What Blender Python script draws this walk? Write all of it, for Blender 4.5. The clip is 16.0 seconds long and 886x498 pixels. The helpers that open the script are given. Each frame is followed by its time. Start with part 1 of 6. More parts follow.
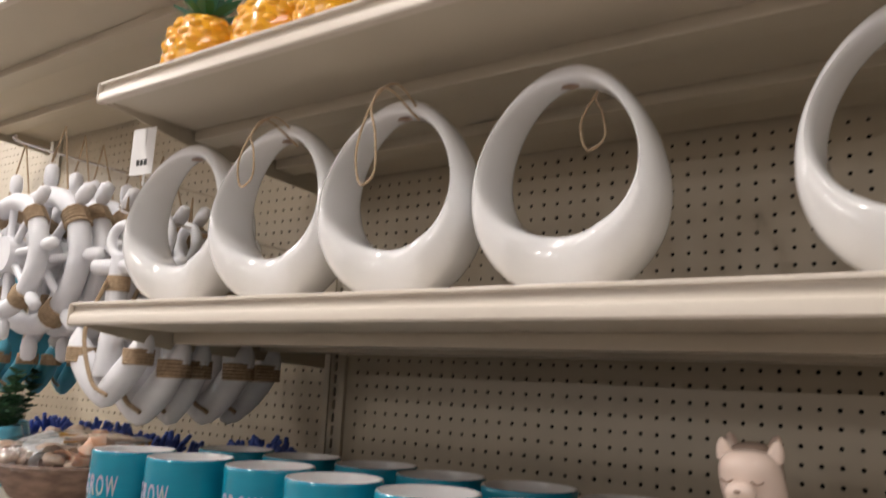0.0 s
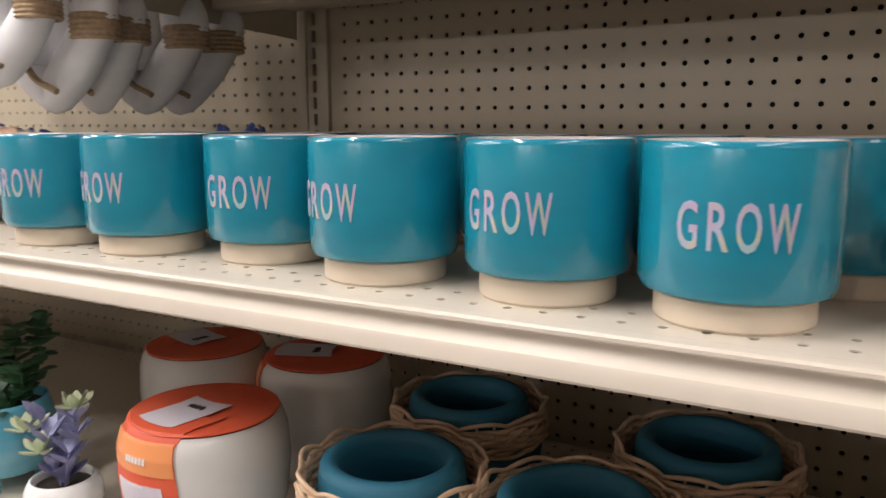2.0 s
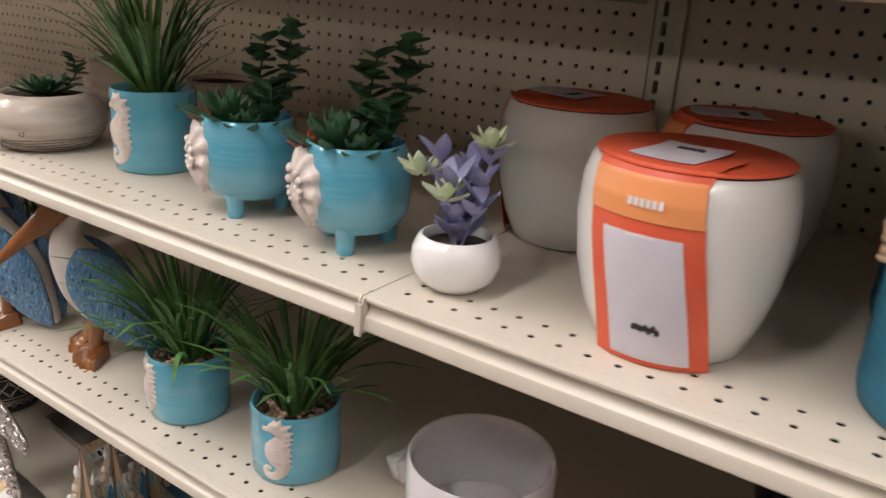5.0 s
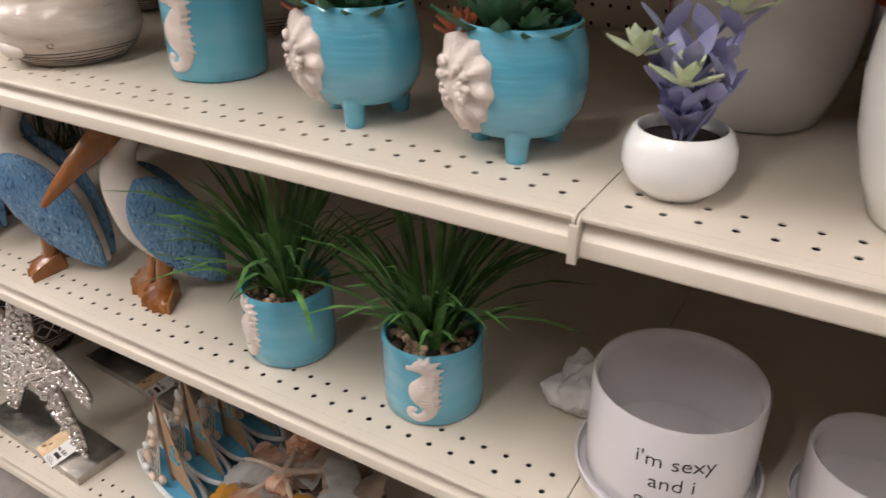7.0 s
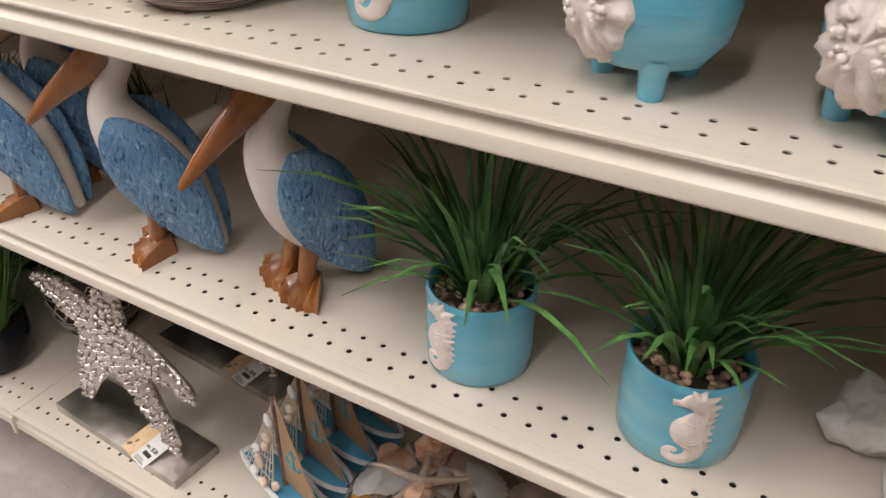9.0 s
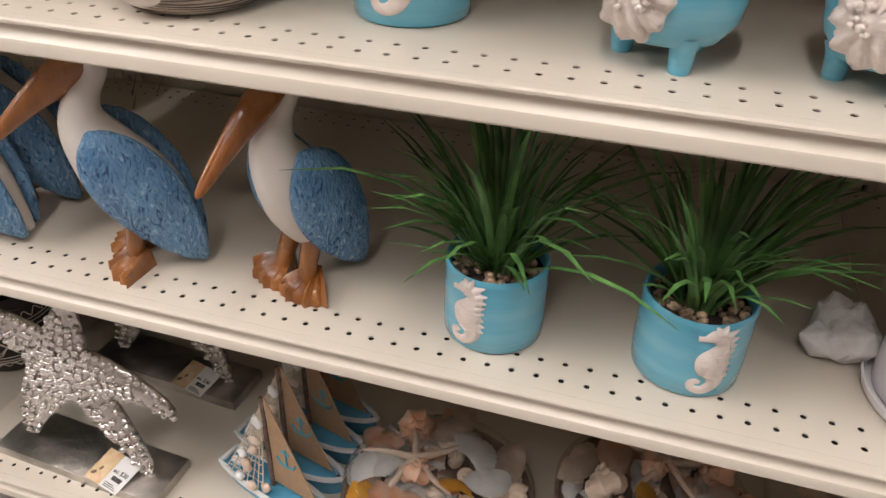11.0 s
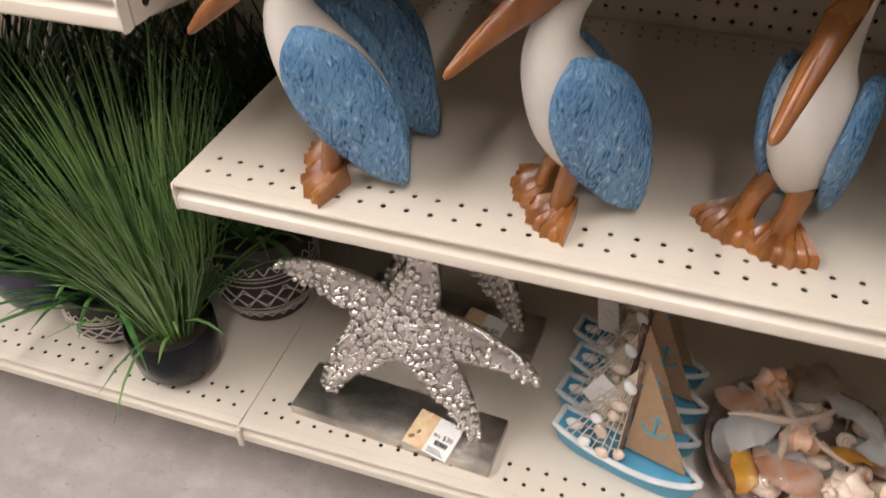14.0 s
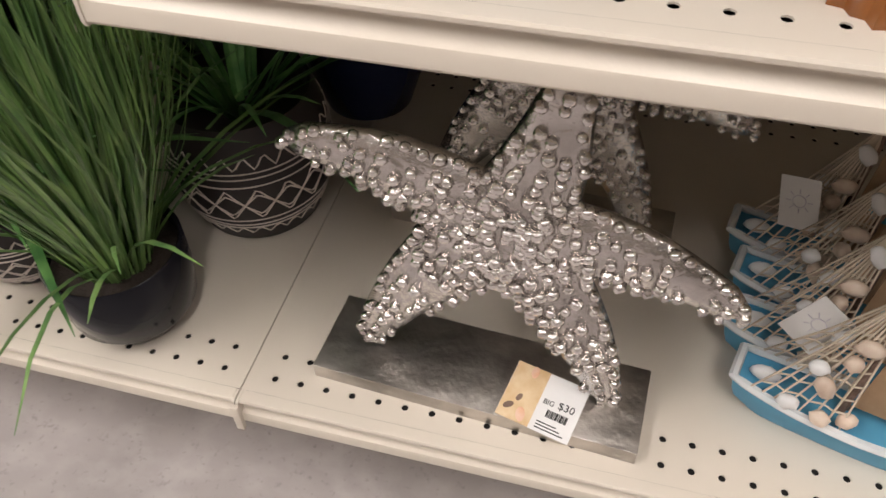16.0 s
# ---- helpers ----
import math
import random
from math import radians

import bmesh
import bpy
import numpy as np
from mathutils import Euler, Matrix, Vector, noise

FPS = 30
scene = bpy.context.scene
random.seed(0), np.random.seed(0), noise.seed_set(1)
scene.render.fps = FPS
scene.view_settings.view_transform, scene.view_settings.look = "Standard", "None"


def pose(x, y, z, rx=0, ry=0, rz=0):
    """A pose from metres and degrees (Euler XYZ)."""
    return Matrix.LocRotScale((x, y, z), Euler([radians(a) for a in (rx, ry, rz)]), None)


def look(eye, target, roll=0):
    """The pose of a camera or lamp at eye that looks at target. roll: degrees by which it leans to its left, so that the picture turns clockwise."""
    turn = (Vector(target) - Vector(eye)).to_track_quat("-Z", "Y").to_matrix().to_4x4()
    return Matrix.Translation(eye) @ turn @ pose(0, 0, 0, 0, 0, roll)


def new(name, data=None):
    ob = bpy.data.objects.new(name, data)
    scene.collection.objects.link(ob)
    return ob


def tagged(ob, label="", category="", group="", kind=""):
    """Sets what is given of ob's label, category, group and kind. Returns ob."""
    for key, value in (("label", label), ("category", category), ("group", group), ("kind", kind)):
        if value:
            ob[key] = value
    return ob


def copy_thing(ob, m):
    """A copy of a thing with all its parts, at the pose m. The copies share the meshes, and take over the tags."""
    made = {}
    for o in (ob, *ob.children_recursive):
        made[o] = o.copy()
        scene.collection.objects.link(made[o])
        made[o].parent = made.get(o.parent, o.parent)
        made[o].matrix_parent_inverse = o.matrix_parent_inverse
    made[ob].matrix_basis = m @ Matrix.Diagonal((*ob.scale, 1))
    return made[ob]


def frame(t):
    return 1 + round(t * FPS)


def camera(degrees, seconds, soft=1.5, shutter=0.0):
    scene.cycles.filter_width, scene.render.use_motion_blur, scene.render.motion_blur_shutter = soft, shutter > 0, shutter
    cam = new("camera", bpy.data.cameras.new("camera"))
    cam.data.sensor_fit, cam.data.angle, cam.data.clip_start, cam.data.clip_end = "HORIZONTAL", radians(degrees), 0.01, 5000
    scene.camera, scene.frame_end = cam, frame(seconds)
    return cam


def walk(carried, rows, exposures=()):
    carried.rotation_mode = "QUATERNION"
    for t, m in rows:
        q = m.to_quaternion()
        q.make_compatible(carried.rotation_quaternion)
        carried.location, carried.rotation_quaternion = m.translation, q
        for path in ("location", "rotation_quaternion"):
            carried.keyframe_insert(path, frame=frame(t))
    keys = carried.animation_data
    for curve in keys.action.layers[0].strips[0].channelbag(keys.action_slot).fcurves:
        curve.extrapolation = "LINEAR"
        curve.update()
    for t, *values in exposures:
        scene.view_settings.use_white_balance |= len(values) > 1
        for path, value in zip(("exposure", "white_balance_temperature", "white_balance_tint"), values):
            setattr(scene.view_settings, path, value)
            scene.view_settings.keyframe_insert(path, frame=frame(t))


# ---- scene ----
cam = camera(59.9, 16.0, soft=1.5, shutter=0.35)
PATH = [
    (0, (1.121, -0.627, 1.456), (-0.013, 0.983, 1.806), 2.8),
    (0.5, (1.067, -0.567, 1.424), (-0.153, 1.013, 1.547), 1.8),
    (1, (1.002, -0.487, 1.375), (-0.261, 1.061, 1.277), 0.8),
    (1.5, (0.939, -0.43, 1.347), (-0.266, 1.144, 1.08), 0.8),
    (2, (0.816, -0.422, 1.353), (-0.151, 1.299, 1.027), -0.1),
    (2.5, (0.691, -0.46, 1.35), (-0.09, 1.347, 0.999), -0.3),
    (3, (0.624, -0.486, 1.326), (-0.17, 1.299, 0.9), 0.6),
    (3.5, (0.623, -0.477, 1.254), (-0.163, 1.271, 0.683), 0.6),
    (4, (0.604, -0.481, 1.243), (-0.215, 1.194, 0.52), 0.9),
    (4.5, (0.548, -0.509, 1.24), (-0.45, 1.065, 0.517), 2.3),
    (4.7, (0.49, -0.495, 1.21), (-0.575, 1.059, 0.533), 3.5),
    (6.8, (0.19, -0.456, 1.15), (-0.713, 1.059, 0.207), 0.0),
    (7, (0.174, -0.472, 1.156), (-0.737, 1.024, 0.191), -0.7),
    (7.5, (0.113, -0.526, 1.155), (-0.776, 0.989, 0.199), 0.6),
    (8, (0.054, -0.513, 1.137), (-0.817, 0.983, 0.135), 1.5),
    (8.5, (-0.051, -0.468, 1.126), (-0.935, 0.989, 0.079), 0.6),
    (9, (-0.118, -0.442, 1.119), (-0.963, 1.0, 0.022), 0.0),
    (9.2, (-0.128, -0.433, 1.111), (-0.98, 0.998, 0.004), -0.6),
    (11.3, (-0.298, -0.558, 1.138), (-0.747, 1.032, 0.014), 1.4),
    (11.5, (-0.326, -0.564, 1.132), (-0.897, 1.0, 0.024), 1.1),
    (12, (-0.384, -0.56, 1.133), (-1.122, 0.949, 0.048), 1.9),
    (12.5, (-0.453, -0.497, 1.137), (-1.256, 0.99, 0.067), 1.2),
    (13, (-0.532, -0.465, 1.126), (-1.341, 1.024, 0.064), 1.4),
    (13.5, (-0.645, -0.494, 1.112), (-1.296, 0.995, -0.053), 0.0),
    (14, (-0.74, -0.543, 1.08), (-1.202, 0.892, -0.234), -0.1),
    (14.5, (-0.79, -0.52, 1.045), (-1.17, 0.833, -0.377), 0.4),
    (15, (-0.837, -0.402, 0.956), (-1.264, 0.835, -0.556), -3.1),
    (15.5, (-0.911, -0.335, 0.84), (-1.321, 0.926, -0.657), -3.1),
    (16, (-0.933, -0.311, 0.79), (-1.288, 0.977, -0.699), -1.2),
]
EXPOSURES = [(0.0, -0.28), (0.7, -0.2), (1.5, 0.04), (2.5, 0.14), (3.5, 0.16), (4.5, -0.06), (7.0, -0.16), (9.0, -0.16), (11.5, -0.14), (13.5, -0.14), (14.0, 0.04), (14.5, 0.04), (15.0, -0.12), (16.0, -0.14)]
walk(cam, [(t, look(eye, target, roll)) for t, eye, target, roll in PATH], EXPOSURES)

# ---- light ----
world = bpy.data.worlds.new("store")
scene.world = world
world.use_nodes = True
world.node_tree.nodes["Background"].inputs[0].default_value = (1.0, 0.96, 0.92, 1)
world.node_tree.nodes["Background"].inputs[1].default_value = 0.004


def ceiling_lamp(x, y, watts):
    data = bpy.data.lights.new("unseen_strip_lamp", "AREA")
    data.shape, data.size, data.size_y = "RECTANGLE", 0.16, 2.3
    data.energy, data.color = watts, (1.0, 0.938, 0.905)
    lamp = new("unseen_strip_lamp", data)
    lamp.matrix_basis = pose(x, y, 3.53, 0, 0, 0)
    return lamp


# Unseen lamps; rows at y -12.2 and -23 are added to brighten upper pegboard.
LAMPS = [(-10.8, -1.45, 130), (-8.2, -1.45, 130), (-5.6, -1.45, 95), (-3.0, -1.45, 100), (-0.4, -1.45, 66), (2.2, -1.45, 36), (4.8, -1.45, 26), (-3.0, -12.2, 360), (-0.4, -12.2, 300), (2.2, -12.2, 80), (-9.0, -23.0, 1300), (-5.0, -23.0, 1300), (-1.0, -23.0, 1200)]
for lx, ly, watts in LAMPS:
    ceiling_lamp(lx, ly, watts)



# ---- materials ----
def material(name, base, rough=0.5, metal=0.0, other=None, scale=8.0, mix=0.25, bump=0.0, bump_scale=200.0,
             coat=0.0, stretch=(1, 1, 1), spec=0.5, random_value=0.0, island=0.0):
    """A surface with large mottling, fine grain and relief, in object space."""
    m = bpy.data.materials.new(name)
    m.use_nodes = True
    nodes, links = m.node_tree.nodes, m.node_tree.links
    bsdf = nodes["Principled BSDF"]
    bsdf.inputs["Roughness"].default_value = rough
    bsdf.inputs["Metallic"].default_value = metal
    bsdf.inputs["Coat Weight"].default_value = coat
    bsdf.inputs["Coat Roughness"].default_value = 0.06
    bsdf.inputs["Specular IOR Level"].default_value = spec
    coord = nodes.new("ShaderNodeTexCoord")
    mapping = nodes.new("ShaderNodeMapping")
    mapping.inputs["Scale"].default_value = stretch
    links.new(coord.outputs["Object"], mapping.inputs["Vector"])
    large = nodes.new("ShaderNodeTexNoise")
    large.inputs["Scale"].default_value, large.inputs["Detail"].default_value = scale, 6
    links.new(mapping.outputs["Vector"], large.inputs["Vector"])
    ramp = nodes.new("ShaderNodeValToRGB")
    other = other or tuple(c * 0.8 for c in base)
    low = tuple(a + (b - a) * mix for a, b in zip(base, other))
    ramp.color_ramp.elements[0].position, ramp.color_ramp.elements[1].position = 0.35, 0.65
    ramp.color_ramp.elements[0].color = (*low, 1)
    ramp.color_ramp.elements[1].color = (*base, 1)
    links.new(large.outputs["Fac"], ramp.inputs["Fac"])
    colour = ramp.outputs["Color"]
    if random_value:
        info = nodes.new("ShaderNodeObjectInfo")
        hsv = nodes.new("ShaderNodeHueSaturation")
        span = nodes.new("ShaderNodeMapRange")
        span.inputs["To Min"].default_value, span.inputs["To Max"].default_value = 1 - random_value, 1 + random_value
        links.new(info.outputs["Random"], span.inputs["Value"])
        links.new(span.outputs["Result"], hsv.inputs["Value"])
        links.new(colour, hsv.inputs["Color"])
        colour = hsv.outputs["Color"]
    if island:
        geo, hsv, span = nodes.new("ShaderNodeNewGeometry"), nodes.new("ShaderNodeHueSaturation"), nodes.new("ShaderNodeMapRange")
        span.inputs["To Min"].default_value, span.inputs["To Max"].default_value = 1 - island, 1 + island
        links.new(geo.outputs["Random Per Island"], span.inputs["Value"])
        links.new(span.outputs["Result"], hsv.inputs["Value"])
        links.new(colour, hsv.inputs["Color"])
        colour = hsv.outputs["Color"]
    links.new(colour, bsdf.inputs["Base Color"])
    fine = nodes.new("ShaderNodeTexNoise")
    fine.inputs["Scale"].default_value, fine.inputs["Detail"].default_value = bump_scale, 4
    links.new(mapping.outputs["Vector"], fine.inputs["Vector"])
    gloss = nodes.new("ShaderNodeMapRange")
    gloss.inputs["To Min"].default_value, gloss.inputs["To Max"].default_value = rough * 0.85, min(1, rough * 1.2)
    links.new(large.outputs["Fac"], gloss.inputs["Value"])
    links.new(gloss.outputs["Result"], bsdf.inputs["Roughness"])
    if bump:
        relief = nodes.new("ShaderNodeBump")
        relief.inputs["Strength"].default_value, relief.inputs["Distance"].default_value = 1.0, bump
        links.new(fine.outputs["Fac"], relief.inputs["Height"])
        links.new(relief.outputs["Normal"], bsdf.inputs["Normal"])
    return m


def pearl(name):
    """Pale letters, an iridescent sheen painted in as patches from pink to mint to violet."""
    m = material(name, (0.6, 0.62, 0.66), 0.22)
    nodes, links = m.node_tree.nodes, m.node_tree.links
    ramp = [n for n in nodes if n.type == "VALTORGB"][0]
    ramp.color_ramp.elements[0].position, ramp.color_ramp.elements[1].position = 0.3, 0.72
    ramp.color_ramp.elements[0].color = (0.36, 0.5, 0.36, 1)
    ramp.color_ramp.elements[1].color = (0.27, 0.46, 0.54, 1)
    for at, c in ((0.42, (0.46, 0.36, 0.5, 1)), (0.52, (0.37, 0.44, 0.58, 1)), (0.6, (0.5, 0.47, 0.36, 1))):
        ramp.color_ramp.elements.new(at).color = c
    noise_node = [n for n in nodes if n.type == "TEX_NOISE"][0]
    noise_node.inputs["Scale"].default_value = 30
    return m


def film_material(name):
    m = bpy.data.materials.new(name)
    m.use_nodes = True
    nodes, links = m.node_tree.nodes, m.node_tree.links
    out = nodes["Material Output"]
    clear, shine, mixer = nodes.new("ShaderNodeBsdfTransparent"), nodes.new("ShaderNodeBsdfGlossy"), nodes.new("ShaderNodeMixShader")
    fres, relief, wrinkle = nodes.new("ShaderNodeLayerWeight"), nodes.new("ShaderNodeBump"), nodes.new("ShaderNodeTexNoise")
    shine.inputs["Roughness"].default_value = 0.08
    wrinkle.inputs["Scale"].default_value = 28
    coord = nodes.new("ShaderNodeTexCoord")
    links.new(coord.outputs["Object"], wrinkle.inputs["Vector"])
    relief.inputs["Distance"].default_value = 0.02
    links.new(wrinkle.outputs["Fac"], relief.inputs["Height"])
    links.new(relief.outputs["Normal"], shine.inputs["Normal"])
    links.new(relief.outputs["Normal"], fres.inputs["Normal"])
    fres.inputs["Blend"].default_value = 0.12
    lift = nodes.new("ShaderNodeMath")
    lift.operation, lift.inputs[1].default_value = "ADD", 0.04
    links.new(fres.outputs["Facing"], lift.inputs[0])
    links.new(lift.outputs["Value"], mixer.inputs["Fac"])
    links.new(clear.outputs["BSDF"], mixer.inputs[1])
    links.new(shine.outputs["BSDF"], mixer.inputs[2])
    links.new(mixer.outputs["Shader"], out.inputs["Surface"])
    return m


def socket_noise(m, scale, detail, stretch=(1, 1, 1), distortion=0.0):
    nodes, links = m.node_tree.nodes, m.node_tree.links
    coord, mapping, tex = nodes.new("ShaderNodeTexCoord"), nodes.new("ShaderNodeMapping"), nodes.new("ShaderNodeTexNoise")
    mapping.inputs["Scale"].default_value = stretch
    tex.inputs["Scale"].default_value, tex.inputs["Detail"].default_value, tex.inputs["Distortion"].default_value = scale, detail, distortion
    links.new(coord.outputs["Object"], mapping.inputs["Vector"])
    links.new(mapping.outputs["Vector"], tex.inputs["Vector"])
    return tex.outputs["Fac"]


def tint_by(m, fac, low, high, colour):
    """Lays a colour over the base where the noise passes from low to high."""
    nodes, links = m.node_tree.nodes, m.node_tree.links
    target = nodes["Principled BSDF"].inputs["Base Color"]
    before = target.links[0].from_socket
    span, mixer = nodes.new("ShaderNodeMapRange"), nodes.new("ShaderNodeMix")
    mixer.data_type = "RGBA"
    span.inputs["From Min"].default_value, span.inputs["From Max"].default_value = low, high
    links.new(fac, span.inputs["Value"])
    links.new(span.outputs["Result"], mixer.inputs["Factor"])
    links.new(before, mixer.inputs["A"])
    mixer.inputs["B"].default_value = (*colour, 1)
    links.new(mixer.outputs["Result"], target)


def concrete(name):
    """Worn grey floor: cloudy patches, pale smears, dark specks and scuffs."""
    m = material(name, (0.37, 0.335, 0.325), 0.4, other=(0.29, 0.262, 0.255), scale=5, mix=0.8, bump=0.0004, bump_scale=45)
    tint_by(m, socket_noise(m, 22, 8, (1, 1.3, 1)), 0.46, 0.8, (0.42, 0.385, 0.375))
    tint_by(m, socket_noise(m, 48, 1), 0.76, 0.8, (0.12, 0.105, 0.1))
    tint_by(m, socket_noise(m, 130, 6), 0.6, 0.8, (0.24, 0.22, 0.21))
    return m


def wrinkled_paint(name):
    """Steel-blue paint with wrinkles that hold a darker wash."""
    m = material(name, (0.16, 0.33, 0.53), 0.24, other=(0.085, 0.21, 0.4), scale=30, mix=0.9, bump=0.0025, bump_scale=220, stretch=(1, 1, 0.55))
    fac = socket_noise(m, 115, 5, (1, 1, 0.35), 2.2)
    tint_by(m, fac, 0.45, 0.32, (0.022, 0.07, 0.16))
    # Pale ridges: highlights on the wrinkles, put into the colour.
    tint_by(m, fac, 0.56, 0.7, (0.33, 0.5, 0.68))
    nodes, links = m.node_tree.nodes, m.node_tree.links
    old = [n for n in nodes if n.type == "BUMP"][0]
    relief = nodes.new("ShaderNodeBump")
    relief.inputs["Strength"].default_value, relief.inputs["Distance"].default_value = 1.0, 0.0045
    links.new(fac, relief.inputs["Height"])
    links.new(old.outputs["Normal"], relief.inputs["Normal"])
    links.new(relief.outputs["Normal"], nodes["Principled BSDF"].inputs["Normal"])
    return m


CREAM = material("cream_powder_coat", (0.655, 0.59, 0.505), 0.36, other=(0.56, 0.505, 0.435), scale=3, mix=0.4, bump=0.00005, bump_scale=500)
PEG = material("pegboard_beige", (0.55, 0.48, 0.365), 0.45, other=(0.48, 0.415, 0.31), scale=2, mix=0.5, bump=0.0001, bump_scale=400)
STEEL_CREAM = material("cream_steel", (0.54, 0.48, 0.38), 0.4, scale=4)
# Near-black that stands in for shade inside holes, slots and gaps.
DARK = material("shade_black", (0.012, 0.01, 0.009), 0.9)
CONCRETE = concrete("polished_concrete")
PLASTER = material("store_wall_paint", (0.36, 0.33, 0.3), 0.8, scale=1.5)
CEILING = material("ceiling_white", (0.6, 0.58, 0.56), 0.8, scale=2)
WHITE_GLAZE = material("white_glazed_ceramic", (0.84, 0.84, 0.85), 0.12, other=(0.76, 0.75, 0.73), scale=9, mix=0.5, coat=0.5)
TEAL_GLAZE = material("teal_glazed_ceramic", (0.006, 0.24, 0.35), 0.16, other=(0.005, 0.19, 0.29), scale=12, mix=0.7, coat=0.4, stretch=(1, 1, 3))
LILAC_WHITE = material("cool_white_glaze", (0.7, 0.67, 0.7), 0.14, other=(0.64, 0.61, 0.63), scale=6, mix=0.5, coat=0.4)
BISQUE = material("cream_bisque_ceramic", (0.68, 0.58, 0.46), 0.55, scale=20)
PEARL = pearl("iridescent_letters")
PINK_CREAM = material("pinkish_cream_glaze", (0.72, 0.58, 0.5), 0.25, other=(0.66, 0.5, 0.4), scale=14, coat=0.3)
BROWN_LINE = material("brown_glaze_line", (0.3, 0.2, 0.15), 0.5)
MATTE_BLUE = material("matte_teal_blue_stoneware", (0.026, 0.17, 0.265), 0.6, other=(0.018, 0.125, 0.205), scale=7, mix=0.8, bump=0.0016, bump_scale=22, stretch=(0.35, 0.35, 5))
WICKER = material("pale_wicker", (0.74, 0.54, 0.38), 0.5, other=(0.56, 0.37, 0.23), scale=60, mix=0.8, random_value=0.1)
GREY_GLAZE = material("white_planter_ceramic", (0.76, 0.75, 0.73), 0.2, scale=10, coat=0.3)
ORANGE = material("orange_printed_card", (0.72, 0.1, 0.045), 0.45, other=(0.76, 0.15, 0.07), scale=30, mix=0.5)
ORANGE_PALE = material("pale_orange_card", (0.85, 0.32, 0.12), 0.4, scale=20)
LILAC = material("lilac_white_card", (0.68, 0.65, 0.72), 0.5, other=(0.6, 0.56, 0.66), scale=40, mix=0.6)
TURQ = material("turquoise_glaze", (0.075, 0.36, 0.52), 0.14, other=(0.17, 0.47, 0.6), scale=7, mix=0.9, bump=0.002, bump_scale=25, coat=0.5, stretch=(0.4, 0.4, 4))
RELIEF = material("white_relief_ceramic", (0.76, 0.68, 0.64), 0.3, other=(0.62, 0.52, 0.48), scale=60, mix=0.6, bump=0.001, bump_scale=300)
SOIL = material("dark_soil", (0.03, 0.02, 0.015), 0.95, bump=0.004, bump_scale=120)
PEBBLE = material("tan_pebbles", (0.4, 0.29, 0.2), 0.45, other=(0.16, 0.09, 0.06), scale=50, mix=0.9, island=0.75)
GRASS = material("plastic_grass_green", (0.2, 0.32, 0.1), 0.4, other=(0.07, 0.16, 0.05), scale=25, mix=0.9, island=0.45)
GRASS_MID = material("mid_green_grass", (0.125, 0.265, 0.075), 0.36, other=(0.035, 0.11, 0.03), scale=30, mix=0.9, island=0.4)
GRASS_DARK = material("deep_green_grass", (0.04, 0.1, 0.035), 0.42, other=(0.02, 0.055, 0.02), scale=25, mix=0.9, island=0.4)
SUCC = material("succulent_green", (0.05, 0.14, 0.06), 0.5, other=(0.02, 0.07, 0.03), scale=40, mix=0.9, island=0.35)
SUCC_RED = material("succulent_rust", (0.32, 0.08, 0.03), 0.5, scale=40)
LAVENDER = material("lavender_succulent_leaf", (0.26, 0.27, 0.5), 0.5, other=(0.36, 0.37, 0.56), scale=30, mix=0.8, island=0.2)
PALE_LEAF = material("pale_green_leaf", (0.55, 0.62, 0.42), 0.5, scale=30)
WHALE = material("grey_whale_glaze", (0.56, 0.49, 0.43), 0.28, other=(0.36, 0.29, 0.25), scale=16, mix=0.85, bump=0.0008, bump_scale=60, coat=0.15, stretch=(1, 1, 3.5))
WHALE_LIGHT = material("pale_fin_glaze", (0.6, 0.54, 0.5), 0.25, scale=10)
LINE_DARK = material("dark_incised_line", (0.1, 0.085, 0.075), 0.6)
PEL_WHITE = material("carved_white_paint", (0.7, 0.655, 0.61), 0.5, other=(0.6, 0.54, 0.48), scale=14, mix=0.7, bump=0.0003, bump_scale=80)
PEL_BLUE = wrinkled_paint("crackled_blue_paint")
PEL_ORANGE = material("stained_orange_wood", (0.33, 0.125, 0.03), 0.26, other=(0.15, 0.048, 0.013), scale=24, mix=0.9, bump=0.0015, bump_scale=90, stretch=(1, 1, 0.4), coat=0.3)
SILVER = material("hammered_silver", (0.86, 0.83, 0.81), 0.11, metal=1.0, other=(0.62, 0.59, 0.57), scale=25, mix=0.6, bump=0.0015, bump_scale=120)
SILVER_BODY = material("brushed_silver", (0.66, 0.63, 0.61), 0.22, metal=1.0, other=(0.4, 0.37, 0.35), scale=30, mix=0.8, bump=0.003, bump_scale=75)
PLATE = material("tarnished_metal_plate", (0.62, 0.58, 0.54), 0.4, metal=1.0, other=(0.3, 0.28, 0.26), scale=14, mix=1.0, bump=0.0025, bump_scale=45)
PAPER = material("white_paper", (0.78, 0.77, 0.76), 0.6, scale=20)
TAN_PAPER = material("tan_printed_card", (0.62, 0.42, 0.22), 0.5, other=(0.75, 0.6, 0.4), scale=60, mix=0.8)
INK = material("black_ink", (0.02, 0.02, 0.02), 0.6)
BOAT_BLUE = material("sky_blue_painted_wood", (0.1, 0.36, 0.55), 0.5, other=(0.07, 0.28, 0.45), scale=20, mix=0.8)
BOAT_WHITE = material("white_painted_rim", (0.72, 0.72, 0.72), 0.5, other=(0.55, 0.62, 0.66), scale=40, mix=0.7)
KRAFT = material("kraft_paper_sail", (0.42, 0.28, 0.17), 0.8, other=(0.36, 0.23, 0.13), scale=90, mix=0.7, bump=0.0004, bump_scale=500)
NET = material("jute_net", (0.62, 0.53, 0.42), 0.8, scale=80)
